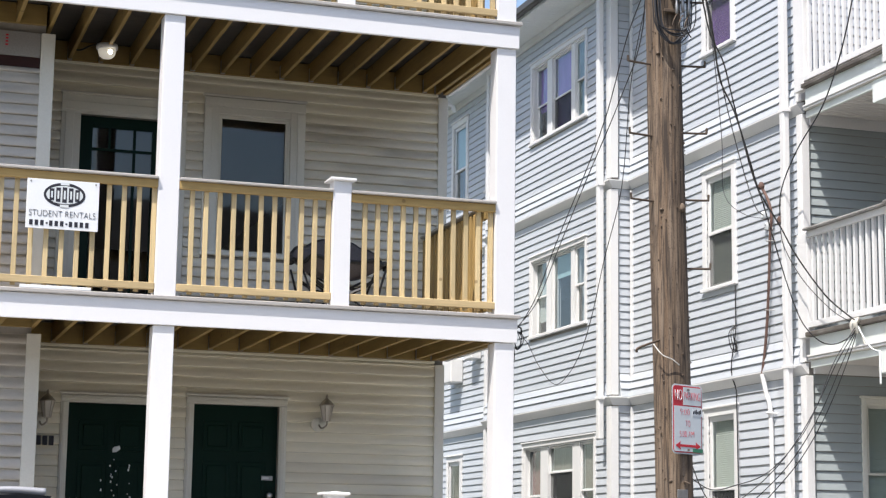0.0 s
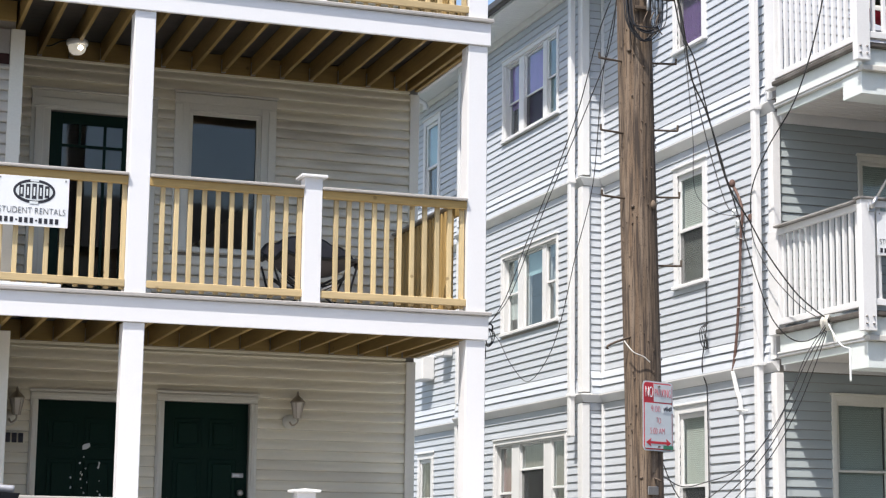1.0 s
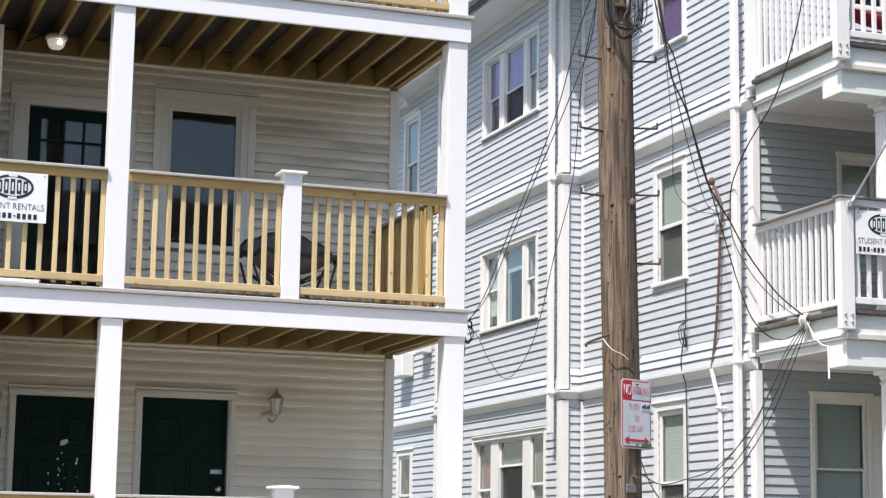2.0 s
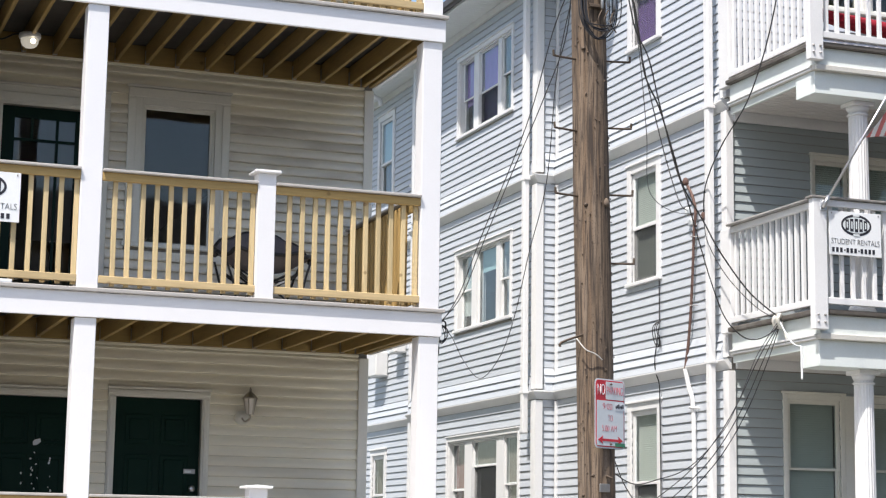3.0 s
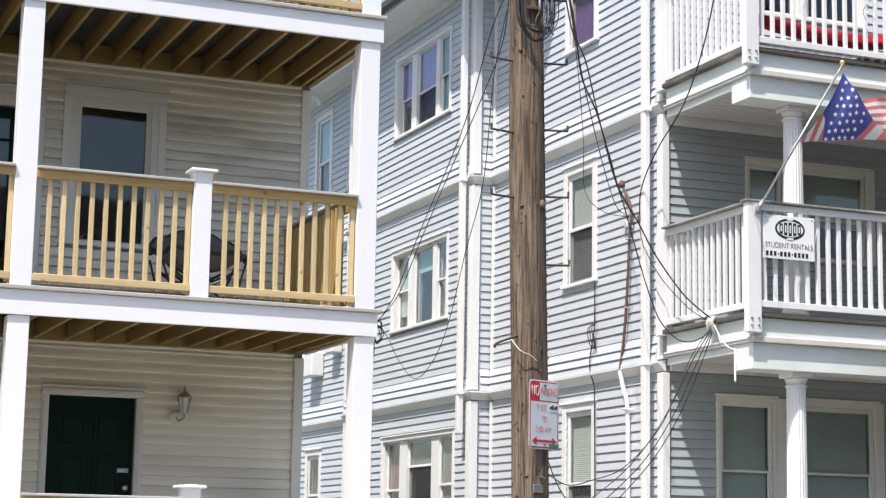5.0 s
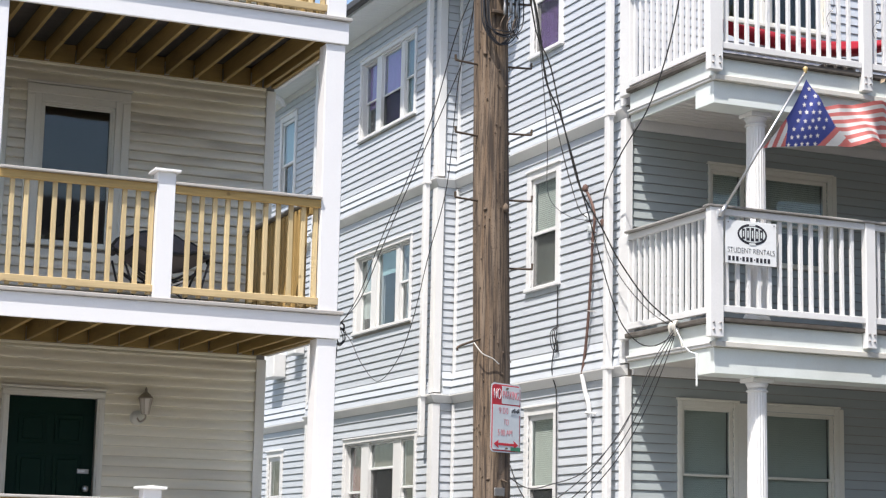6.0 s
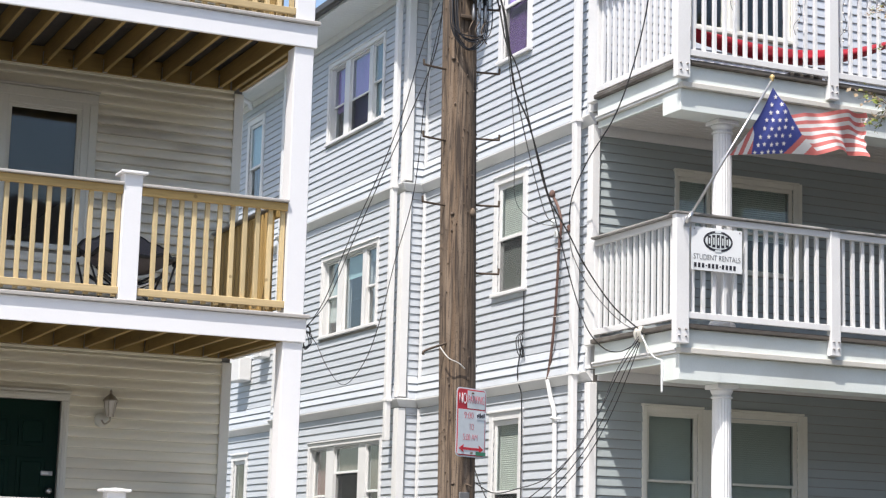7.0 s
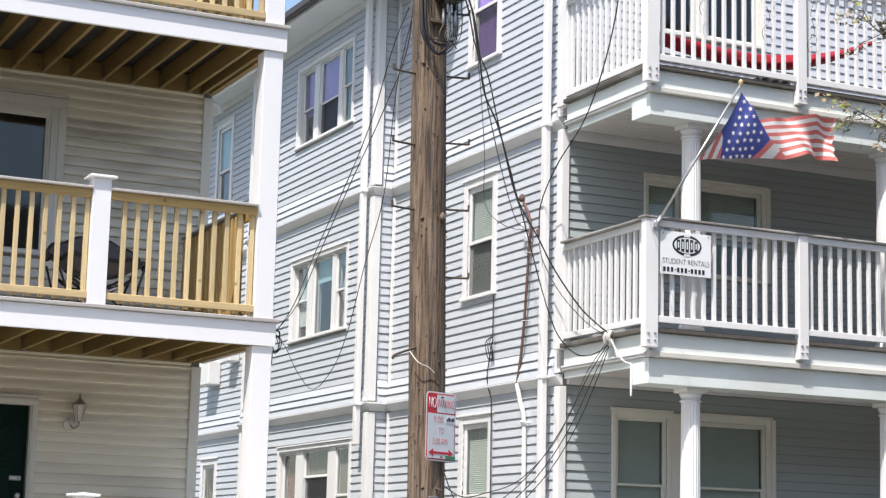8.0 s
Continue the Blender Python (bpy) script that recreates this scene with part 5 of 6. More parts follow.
cable([(5.45, 11.55, 5.95), (5.76, 11.75, 5.63), (6.11, 12.31, 5.5), (6.47, 12.92, 5.33), (6.84, 13.4, 5.2), (7.29, 14.03, 4.99), (7.64, 14.51, 4.81), (8.11, 15.03, 4.63), (8.54, 15.5, 4.44), (9.1, 16.0, 4.19), (9.5, 16.3, 4.06), (9.69, 16.36, 3.98)], 0.0075, label=TO_BLUE)
cable([(5.45, 11.55, 5.95), (5.73, 11.75, 5.63), (6.05, 12.24, 5.48), (6.35, 12.62, 5.38), (6.72, 13.17, 5.19), (7.26, 13.94, 4.87), (7.59, 14.36, 4.68), (7.96, 14.85, 4.43), (8.4, 15.42, 4.13), (8.78, 15.86, 3.88), (9.1, 16.1, 3.74), (9.36, 16.25, 3.74), (9.58, 16.33, 3.84), (9.69, 16.36, 3.97)], 0.006, label=TO_BLUE)
cable([(5.45, 11.55, 6.0), (5.75, 11.75, 5.66), (6.42, 12.96, 5.66), (6.99, 14.02, 5.62), (7.77, 15.49, 5.48), (8.5, 16.9, 5.28), (9.3, 18.0, 5.32), (9.78, 18.40, 5.38)], 0.0035, label=TO_BLUE)
cable([(5.45, 11.55, 6.1), (5.8, 11.85, 5.7), (6.5, 13.05, 5.55), (7.2, 14.2, 5.36), (8.0, 15.5, 5.2), (8.9, 17.0, 5.2), (9.77, 18.48, 5.43)], 0.005, label=TO_BLUE)
cable([(9.77, 18.1, 5.31), (9.62, 17.75, 4.97), (9.58, 17.3, 4.55), (9.62, 16.85, 4.20), (9.66, 16.55, 4.03), (9.69, 16.36, 3.97)], 0.005, label="black cable looped along the porch to the knot")
cable([(8.6, 14.4, 7.1), (8.89, 15.0, 6.83), (9.24, 15.85, 6.53), (9.47, 16.61, 6.22), (9.56, 17.32, 5.91), (9.66, 17.85, 5.6), (9.77, 18.1, 5.34)], 0.007, label="black cable dropping from above to the insulators")
for k, d in enumerate((0.0, 0.05, 0.11)):
    cable([(9.69, 16.36, 3.95), (9.60 - d, 16.45, 3.59), (9.44 - d * 1.3, 16.55, 3.13), (9.25 - d * 1.6, 16.65, 2.73), (9.02 - d * 2, 16.75, 2.40), (8.6 - d * 3, 16.9, 1.95), (8.0, 17.1, 1.5), (7.4, 17.4, 1.35)], 0.005, label="bundle of black cables falling from the porch knot")
cable([(9.66, 16.36, 3.95), (9.2, 16.0, 3.54), (8.52, 15.11, 3.06), (7.93, 14.36, 2.69), (7.09, 13.38, 2.32), (6.42, 12.66, 2.17), (5.9, 12.0, 2.11), (5.50, 11.55, 2.19)], 0.004, label="slack black wire from the porch to the pole foot")
cable([(5.50, 11.5, 2.30), (5.75, 11.8, 2.08), (6.1, 12.2, 1.92), (6.8, 13.0, 1.75)], 0.004, label="slack black wire from the porch to the pole foot")
cable([(9.815, 19.27, 4.75), (9.815, 19.27, 4.4), (9.80, 19.25, 4.2), (9.77, 19.30, 3.85), (9.772, 19.28, 3.69), (9.80, 19.26, 3.57), (9.80, 19.24, 3.42), (9.81, 19.24, 2.4), (9.81, 19.24, 1.2)], 0.007, label="thin cable stapled down the siding")
for k in range(3):
    cable([(9.81, 19.22 + 0.03 * k, 4.28), (9.74, 19.19 + 0.05 * k, 4.20), (9.75, 19.16 + 0.06 * k, 4.05), (9.80, 19.21 + 0.03 * k, 3.98), (9.81, 19.26, 4.12)], 0.0055, label="coil of spare cable tied on the siding")

# bracket with a coil at the corner of the white house
BR = thing("wire_bracket", (6.0, 16.2, 3.7), "small dark wire clamp with a coil at the beam end", "bracket")
tube("hook", [(5.984, 16.2, 3.74), (6.05, 16.2, 3.72), (6.06, 16.22, 3.66)], 0.008, BLACK_CABLE, BR)
for k in range(3):
    tube("coil", [(6.0, 16.2, 3.70), (6.05 + 0.02 * k, 16.25, 3.66), (6.07 + 0.01 * k, 16.26, 3.58), (6.02, 16.22, 3.54 - 0.01 * k), (5.99, 16.2, 3.60), (6.0, 16.2, 3.70)], 0.004, BLACK_CABLE, BR)
tube("drip_loop", [(6.0, 16.2, 3.56), (5.995, 16.21, 3.50), (5.993, 16.21, 3.42)], 0.004, BLACK_CABLE, BR)

# knot and straps on the porch of the blue house
KN = thing("rope_knot", (9.70, 16.36, 3.96), "pale rope knot with dangling white straps on the porch edge", "rope")
for k in range(4):
    tube("rope_turn", [(9.66, 16.32 + 0.03 * k, 4.02), (9.63, 16.31 + 0.035 * k, 3.96), (9.66, 16.33 + 0.03 * k, 3.88), (9.69, 16.34 + 0.03 * k, 3.95), (9.66, 16.32 + 0.03 * k, 4.02)], 0.014, TAN_STRIP, KN)
tube("strap", [(9.66, 16.34, 3.95), (9.62, 16.15, 3.80), (9.60, 15.98, 3.68), (9.61, 15.85, 3.64)], 0.008, SIGN_GREY, KN)
tube("strap", [(9.61, 15.85, 3.64), (9.60, 15.83, 3.50), (9.60, 15.83, 3.32)], 0.011, SIGN_WHITE, KN)
tube("strap", [(9.67, 16.33, 3.93), (9.70, 16.30, 3.80), (9.705, 16.29, 3.70)], 0.008, TAN_STRIP, KN)

# ---------------------------------------------------------------- gear at the pole's head
rnd = random.Random(7)
for k in range(9):
    w, dz, x0 = rnd.uniform(0.10, 0.15), rnd.uniform(0.0, 0.14), px(5.2) + rnd.uniform(-0.02, 0.02)
    yy = 11.30 - 0.012 * k * 0.5
    tube("coiled_wire", [(x0 - w * 0.9, yy + 0.08, 5.75 + dz), (x0 - w, yy + 0.02, 5.40), (x0 - w * 0.85, yy, 5.20 - dz * 0.3), (x0, yy - 0.02, 5.08 - dz * 0.4 + 0.01 * k), (x0 + w * 0.85, yy, 5.20 - dz * 0.2), (x0 + w * 1.05, yy + 0.03, 5.42), (x0 + w * 0.9, yy + 0.08, 5.8)], rnd.uniform(0.0032, 0.0058), BLACK_CABLE, POLE)
for k in range(3):
    x0 = px(5.4) + 0.02 + 0.045 * k
    lathe("splice", [(0.005, 0.0), (0.011, 0.01), (0.012, 0.07), (0.008, 0.08), (0.009, 0.11), (0.004, 0.12)], (x0, 11.27, 5.28 + 0.02 * (k % 2)), GALV, POLE, sides=10)
    tube("tap_wire", [(x0, 11.27, 5.40), (x0 + 0.01, 11.28, 5.7), (x0, 11.33, 6.0)], 0.005, BLACK_CABLE, POLE)
    tube("tap_wire", [(x0, 11.27, 5.28), (x0 - 0.03, 11.27, 5.2), (x0 + 0.02, 11.28, 5.13)], 0.0045, PEG, POLE)
block("clamp", (px(5.3) - 0.06, px(5.3) + 0.06, 11.30, 11.33, 5.30, 5.325), PEG, POLE)
block("equipment_box", (px(5.6) - 0.02, px(5.6) + 0.15, 11.20, 11.33, 5.45, 5.9), STEEL_BLACK, POLE, 0.01)
for k, (z, a) in enumerate(((5.02, 1.25), (3.94, 1.25), (2.13, 1.3), (2.0, 1.1))):
    g = math.pi * a
    x, y = px(z) + 0.12 * math.cos(g), 11.45 + 0.12 * math.sin(g)
    lathe("bolt", [(0.012, -0.01), (0.016, 0.0), (0.008, 0.012)], (x, y, z), PEG, POLE, sides=8)
block("metal_tag", (px(2.05) - 0.045, px(2.05) + 0.03, 11.306, 11.316, 2.02, 2.075), GALV, POLE, 0.003, "bent metal tag")
tube("tag_hook", [(px(2.1) + 0.02, 11.33, 2.12), (px(2.1) + 0.0, 11.29, 2.125), (px(2.1) + 0.03, 11.27, 2.11)], 0.007, PEG, POLE)
# cracks and nail heads in the wood
bm = bmesh.new()
for k in range(150):
    z, g = rnd.uniform(1.2, 6.0), rnd.uniform(math.pi, 2 * math.pi)
    r = 0.1375 - 0.0022 * z
    c = Vector((px(z) + r * math.cos(g), 11.45 + r * math.sin(g), z))
    s = rnd.uniform(0.003, 0.006)
    side = Vector((-math.sin(g), math.cos(g), 0))
    nrm = Vector((math.cos(g), math.sin(g), 0))
    q = [bm.verts.new(c + side * a * s + Vector((0, 0, b * s * 1.6)) - nrm * 0.004) for a, b in ((-1, -1), (1, -1), (1, 1), (-1, 1))]
    tip = bm.verts.new(c + nrm * 0.004)
    for i in range(4):
        bm.faces.new((q[i], q[(i + 1) % 4], tip))
    bm.faces.new(q[::-1])
part("nail_heads", bm, PEG, POLE, "old nail heads and staples", kind="stuff")
lathe("knot", [(0.004, -0.03), (0.018, -0.018), (0.022, 0.0), (0.016, 0.02), (0.004, 0.035)], (px(3.96) + 0.055, 11.338, 3.955), BARK, POLE, "broken pale knot", sides=10)

# ---------------------------------------------------------------- folding chair on the deck
CH = thing("camp_chair", (4.52, 17.25, 3.82), "dark grey padded folding camp chair with black tube legs", "chair")
bm = bmesh.new()
n, rows = 56, []


def bowl(g, t):
    """The sagging cloth: t from the middle of the seat to the rim, g round it."""
    back, fold = max(0.0, math.sin(g)), noise.noise((math.cos(g) * 3.1, math.sin(g) * 3.1, t * 2.6))
    rr = 0.04 + 0.375 * t ** 0.75 + 0.045 * fold * t
    z = 4.225 + 0.14 * t ** 1.6 + 0.27 * back * t ** 1.4 + 0.035 * fold * t + 0.012 * math.sin(g * 9 + 4 * t)
    return Vector((4.575 + rr * 1.06 * math.cos(g), 17.25 + rr * 0.85 * math.sin(g), z))


for j in range(15):
    rows.append([bm.verts.new(bowl(2 * math.pi * i / n, j / 14)) for i in range(n)])
for A, B in zip(rows, rows[1:]):
    for i in range(n):
        bm.faces.new((A[i], A[(i + 1) % n], B[(i + 1) % n], B[i]))
bm.faces.new(rows[0][::-1])
seat = part("seat_shell", bm, CHAIR_CLOTH, CH, "wrinkled charcoal cloth bowl", smooth=True)
mod = seat.modifiers.new("thickness", "SOLIDIFY")
mod.thickness = 0.03
tube("rim_tube", [bowl(2 * math.pi * i / n, 1.0) + Vector((0, 0, 0.01)) for i in range(n + 1)], 0.022, STEEL_BLACK, CH)
for g in (0.0, math.pi):
    at = bowl(g, 1.0)
    lathe("arm_end", [(0.012, -0.05), (0.034, -0.035), (0.038, 0.02), (0.02, 0.045)], at + Vector((0.01 * math.cos(g), -0.02, 0.0)), STEEL_BLACK, CH, sides=12)
for sx, sy in ((-1, -1), (1, -1), (-1, 1), (1, 1)):
    tube("leg", [(4.575 - sx * 0.24, 17.25 + sy * 0.12, 4.22), (4.575 + sx * 0.06, 17.25 + sy * 0.20, 4.04), (4.575 + sx * 0.30, 17.25 + sy * 0.27, 3.825)], 0.011, STEEL_BLACK, CH)
    tube("leg", [(4.575 + sx * 0.42, 17.25 + sy * 0.2, 4.33), (4.575 + sx * 0.34, 17.25 + sy * 0.25, 4.08), (4.575 + sx * 0.30, 17.25 + sy * 0.27, 3.825)], 0.011, STEEL_BLACK, CH)
    tube("strap", [(4.575 + sx * 0.34, 17.25 + sy * 0.22, 4.24), (4.575 + sx * 0.15, 17.25 + sy * 0.15, 4.12), (4.575 - sx * 0.02, 17.25 + sy * 0.1, 4.19)], 0.018, STEEL_BLACK, CH)
tube("strut", [(4.60, 17.0, 4.06), (4.76, 16.93, 4.13)], 0.010, ALU, CH)

MAT = thing("trim_offcut", (1.75, 16.1, 3.824), "white trim offcut lying on the deck edge", "board")
block("strip", (1.49, 2.09, 16.08, 16.128, 3.824, 3.852), SIGN_WHITE, MAT, 0.003)

# ---------------------------------------------------------------- hammock and string lights on the top porch
HM = thing("hammock", (11.5, 16.3, 6.9), "red cloth hammock sagging behind the top railing", "hammock")
bm = bmesh.new()
rings = []
for i in range(41):
    t = i / 40
    x = 10.05 + (12.92 - 10.05) * t
    z = 7.06 + 0.42 * ((x - 11.25) / 1.67) ** 2 * (1 if x > 11.25 else 0.5)
    hgt = 0.03 + 0.048 * math.sin(math.pi * min(1, max(0, t)) ** 0.9)
    ring = []
    for s in range(14):
        g = 2 * math.pi * s / 14
        fold = 1 + 0.18 * math.sin(3 * g + t * 5) + 0.08 * math.sin(5 * g + t * 17)
        ring.append(bm.verts.new((x, 16.3 + 0.13 * math.cos(g) * fold, z + hgt * math.sin(g) * fold)))
    rings.append(ring)
for A, B in zip(rings, rings[1:]):
    for s in range(14):
        bm.faces.new((A[s], A[(s + 1) % 14], B[(s + 1) % 14], B[s]))
bm.faces.new(rings[0][::-1])
bm.faces.new(rings[-1])
part("cloth", bm, RED_CLOTH, HM, smooth=True)
tube("cord", [(12.92, 16.3, 7.48), (13.2, 16.3, 7.58), (13.4, 15.75, 7.70)], 0.012, TAN_STRIP, HM)
tube("cord", [(10.05, 16.3, 7.30), (9.9, 16.1, 7.5), (9.76, 15.76, 7.66)], 0.012, TAN_STRIP, HM)
LIGHTS = thing("string_lights", (11.0, 15.6, 7.0), "dark string of small unlit bulbs wound on the railing", "string lights")
for x0, z0 in ((10.28, 7.35), (11.05, 7.2), (11.62, 7.15)):
    tube("wire", [(x0 + 0.07, 15.60, z0 + 0.5), (x0, 15.595, z0 + 0.3), (x0 + 0.05, 15.60, z0 + 0.12), (x0 - 0.04, 15.60, z0 - 0.02), (x0 - 0.02, 15.60, z0 - 0.12)], 0.0028, BLACK_CABLE, LIGHTS, sides=5)
    for k in range(5):
        lathe("bulb", [(0.003, -0.016), (0.008, -0.004), (0.006, 0.01)], (x0 + 0.02 * math.sin(k * 2.1), 15.59, z0 - 0.05 + 0.1 * k), LAMP_GLASS, LIGHTS, sides=6)
BIN = thing("planter_tray", (11.2, 15.95, 6.67), "low dark tray lying on the porch floor", "tray")
block("tray", (11.05, 11.45, 15.72, 16.0, 6.668, 6.725), DECK_UNDER, BIN, 0.01)
block("plank", (9.95, 11.0, 15.74, 15.86, 6.668, 6.70), WHITE_OLD, thing("loose_plank", (10.4, 15.8, 6.668), "white plank lying on the porch floor", "plank"), 0.004)

# ---------------------------------------------------------------- the flag
FL = thing("flag", (9.80, 15.60, 5.04), "striped flag with stars on a slanting pole fixed to the rail", "flag")
P0, P1 = Vector((9.75, 15.58, 5.04)), Vector((10.555, 15.33, 6.48))
tube("flag_pole", [P0, P1], 0.013, ALU, FL)
lathe("finial", [(0.005, -0.03), (0.018, -0.02), (0.014, -0.008), (0.026, 0.012), (0.024, 0.03), (0.006, 0.045)], P1 + Vector((0, 0, 0.01)), GILT, FL, "gilt ball", sides=12)
tube("pole_socket", [(9.72, 15.59, 4.98), (9.775, 15.572, 5.09)], 0.022, ALU, FL)
block("socket_plate", (9.70, 9.77, 15.602, 15.6145, 4.95, 5.05), ALU, FL)


TOP_EDGE = [(10.555, 6.40), (10.664, 6.259), (10.752, 6.136), (10.973, 6.199), (11.183, 6.237), (11.465, 6.279), (11.729, 6.295)]
LOW_EDGE = [(10.124, 5.677), (10.391, 5.725), (10.744, 5.761), (11.109, 5.78), (11.39, 5.866), (11.567, 5.869), (11.723, 5.81)]
CANTON = [(10.59, 6.46), (10.46, 6.42), (10.31, 6.10), (10.395, 5.927), (10.40, 5.66), (10.737, 5.70), (10.745, 5.765), (10.91, 5.956), (10.759, 6.14)]


def along_edge(edge, u):
    k = min(int(u * 6), 5)
    t = u * 6 - k
    t = t * t * (3 - 2 * t) * 0.4 + t * 0.6
    p, q = edge[k], edge[k + 1]
    return Vector((p[0] + (q[0] - p[0]) * t, 0, p[1] + (q[1] - p[1]) * t))


def flag_at(u, v):
    """u: from the pole to the free end, v: from the lower edge to the upper, both 0 to 1; the blue corner hangs, the stripes stream."""
    p = along_edge(LOW_EDGE, u).lerp(along_edge(TOP_EDGE, u), v)
    hoist = P0.lerp(P1, 0.47 + 0.50 * v)
    fly = max(0.0, (u - 0.36) / 0.64)
    fold = 0.045 * math.sin(8 * u + 2.2 * v + 0.6) * min(1.0, 5 * u) + fly * (0.06 * math.sin(17 * u - 2.8 * v) + 0.03 * math.sin(31 * u + 5 * v))
    p.y = hoist.y * (1 - u) + 15.38 * u - 0.02 + fold
    p.z += 0.014 * fly * math.sin(21 * u + 4 * v)
    if u > 0.97:
        p.x += 0.012 * math.sin(23 * v) + 0.02 * max(0.0, 0.12 - v) / 0.12
    p.x += 0.05 * math.sin(math.pi * v) * max(0.0, 1 - 4 * u)
    return p


def within(x, z, outline):
    """Whether a place lies inside a closed outline."""
    hit = False
    for (xa, za), (xb, zb) in zip(outline, outline[1:] + outline[:1]):
        if (za > z) != (zb > z) and x < xa + (z - za) * (xb - xa) / (zb - za):
            hit = not hit
    return hit


def flag_colour(u, v, p):
    """0 red, 1 white, 2 blue."""
    if within(p.x, p.z, CANTON):
        return 2
    if p.x < 10.75 and u < 0.3:
        lean = p.x - (10.395 + 0.35 * (p.z - 5.72))
        return int(-lean / 0.052) % 2 if lean < 0 else 1
    if p.z < 5.956 and (off := (p.x - 10.737) * 0.75 - (p.z - 5.76) * 0.66) < 0.27 and p.x < 11.14 and p.z < 5.97 - (p.x - 10.91) * 0.75:
        return 0 if off < 0.06 or off > 0.165 else 1
    return int((1 - v) * 11) % 2


bm = bmesh.new()
NU, NV = 180, 88
grid = [[bm.verts.new(flag_at(i / NU, j / NV)) for j in range(NV + 1)] for i in range(NU + 1)]
for i in range(NU):
    for j in range(NV):
        fc = bm.faces.new((grid[i][j], grid[i + 1][j], grid[i + 1][j + 1], grid[i][j + 1]))
        fc.smooth = True
        fc.material_index = flag_colour((i + 0.5) / NU, (j + 0.5) / NV, (grid[i][j].co + grid[i + 1][j + 1].co) / 2)
part("flag_cloth", bm, [FLAG_RED, FLAG_WHITE, FLAG_BLUE], FL, "red and white stripes, blue corner", smooth=True)


def flag_spot(x, z):
    """The u and v at which the cloth has this place."""
    best = min(((flag_at(i / 80, j / 40), i / 80, j / 40) for i in range(45) for j in range(41)), key=lambda q: (q[0].x - x) ** 2 + (q[0].z - z) ** 2)
    return best[1], best[2]


for row in range(8):
    z = 5.745 + 0.078 * row
    count = (5, 5, 5, 5, 4, 3, 2, 1)[row]
    x0, x1 = 10.43 + 0.022 * row, 10.72 + (0.05 if 1 < row < 4 else 0.0) - 0.022 * max(0, row - 3)
    for c in range(count):
        u, v = flag_spot(x0 + (x1 - x0) * (c / max(1, count - 1)) + 0.008 * (row % 2), z + 0.1 * (x0 + (x1 - x0) * c / max(1, count - 1) - 10.43))
        p = flag_at(u, v)
        du, dv = flag_at(u + 0.01, v) - p, flag_at(u, min(1.0, v + 0.01)) - p
        if v > 0.985 or dv.length < 1e-6:
            continue
        nrm = du.cross(dv).normalized()
        if nrm.y > 0:
            nrm = -nrm
        side = Vector((1, 0, 0.12)) - nrm * Vector((1, 0, 0.12)).dot(nrm)
        side.normalize()
        rise = nrm.cross(side)
        if rise.z < 0:
            rise = -rise
        bm = bmesh.new()
        ring = [bm.verts.new(p + nrm * 0.005 + (side * 0.85 * math.cos(g) + rise * math.sin(g)) * (0.028 if k % 2 == 0 else 0.012)) for k, g in enumerate(math.pi / 2 + math.pi * k / 5 for k in range(10))]
        mid = bm.verts.new(p + nrm * 0.006)
        for k in range(10):
            bm.faces.new((ring[k], ring[(k + 1) % 10], mid))
        part("star", bm, FLAG_WHITE, FL)

# ---------------------------------------------------------------- the street tree
TR = thing("street_tree", (12.4, 12.3, 0.0), "street tree coming into small young leaves", "tree")
rnd = random.Random(11)
tube("trunk", [(12.4, 12.3, 0.0), (12.35, 12.3, 1.6), (12.42, 12.28, 3.2), (12.3, 12.3, 5.0), (12.35, 12.25, 7.5)], 0.17, BARK, TR, taper=0.05, sides=14)
twigs = []
# Boughs above the view, placed to dapple the blue porch front.
HIGH = [((12.3, 12.3, 5.6), (11.6, 12.8, 7.6), (10.6, 13.2, 8.6), (9.3, 13.6, 8.9)), ((12.3, 12.3, 5.2), (11.5, 12.2, 7.4), (10.2, 12.6, 8.4), (8.9, 13.0, 8.5)),
        ((12.35, 12.25, 6.5), (11.8, 13.2, 8.2), (11.2, 14.0, 9.2), (10.4, 14.4, 9.4)), ((12.3, 12.3, 6.2), (12.4, 13.2, 8.0), (12.2, 14.0, 8.8), (11.8, 14.6, 9.0)),
        ((12.3, 12.3, 5.8), (13.2, 13.0, 7.6), (13.6, 13.8, 8.6), (13.4, 14.4, 9.0)), ((12.35, 12.25, 7.0), (11.6, 12.4, 8.8), (10.8, 12.8, 9.8), (9.8, 13.0, 10.0))]
BOUGHS = HIGH + [((12.36, 12.3, 3.4), (11.2, 12.2, 4.7), (10.35, 12.1, 5.6), (9.35, 12.0, 6.15)),
         ((12.34, 12.3, 3.0), (11.3, 12.1, 4.0), (10.4, 12.0, 4.9), (9.22, 12.0, 5.38)),
         ((12.35, 12.3, 2.8), (11.4, 12.2, 3.6), (10.5, 12.1, 4.4), (9.6, 12.0, 5.35)),
         ((12.3, 12.3, 4.6), (11.5, 12.4, 6.0), (10.6, 12.3, 6.9), (9.95, 12.2, 7.2)),
         ((12.3, 12.3, 5.4), (11.4, 12.0, 6.6), (10.2, 11.9, 6.9), (9.6, 11.9, 6.7)), ((12.3, 12.3, 5.0), (13.3, 12.6, 6.4), (14.0, 12.8, 7.4)), ((12.3, 12.3, 3.6), (13.3, 12.8, 4.4), (14.4, 13.2, 4.9)), ((12.3, 12.3, 4.2), (13.2, 11.6, 5.6), (14.2, 11.2, 6.4)), ((12.3, 12.3, 6.0), (12.6, 13.0, 7.4), (12.4, 13.4, 8.6))]
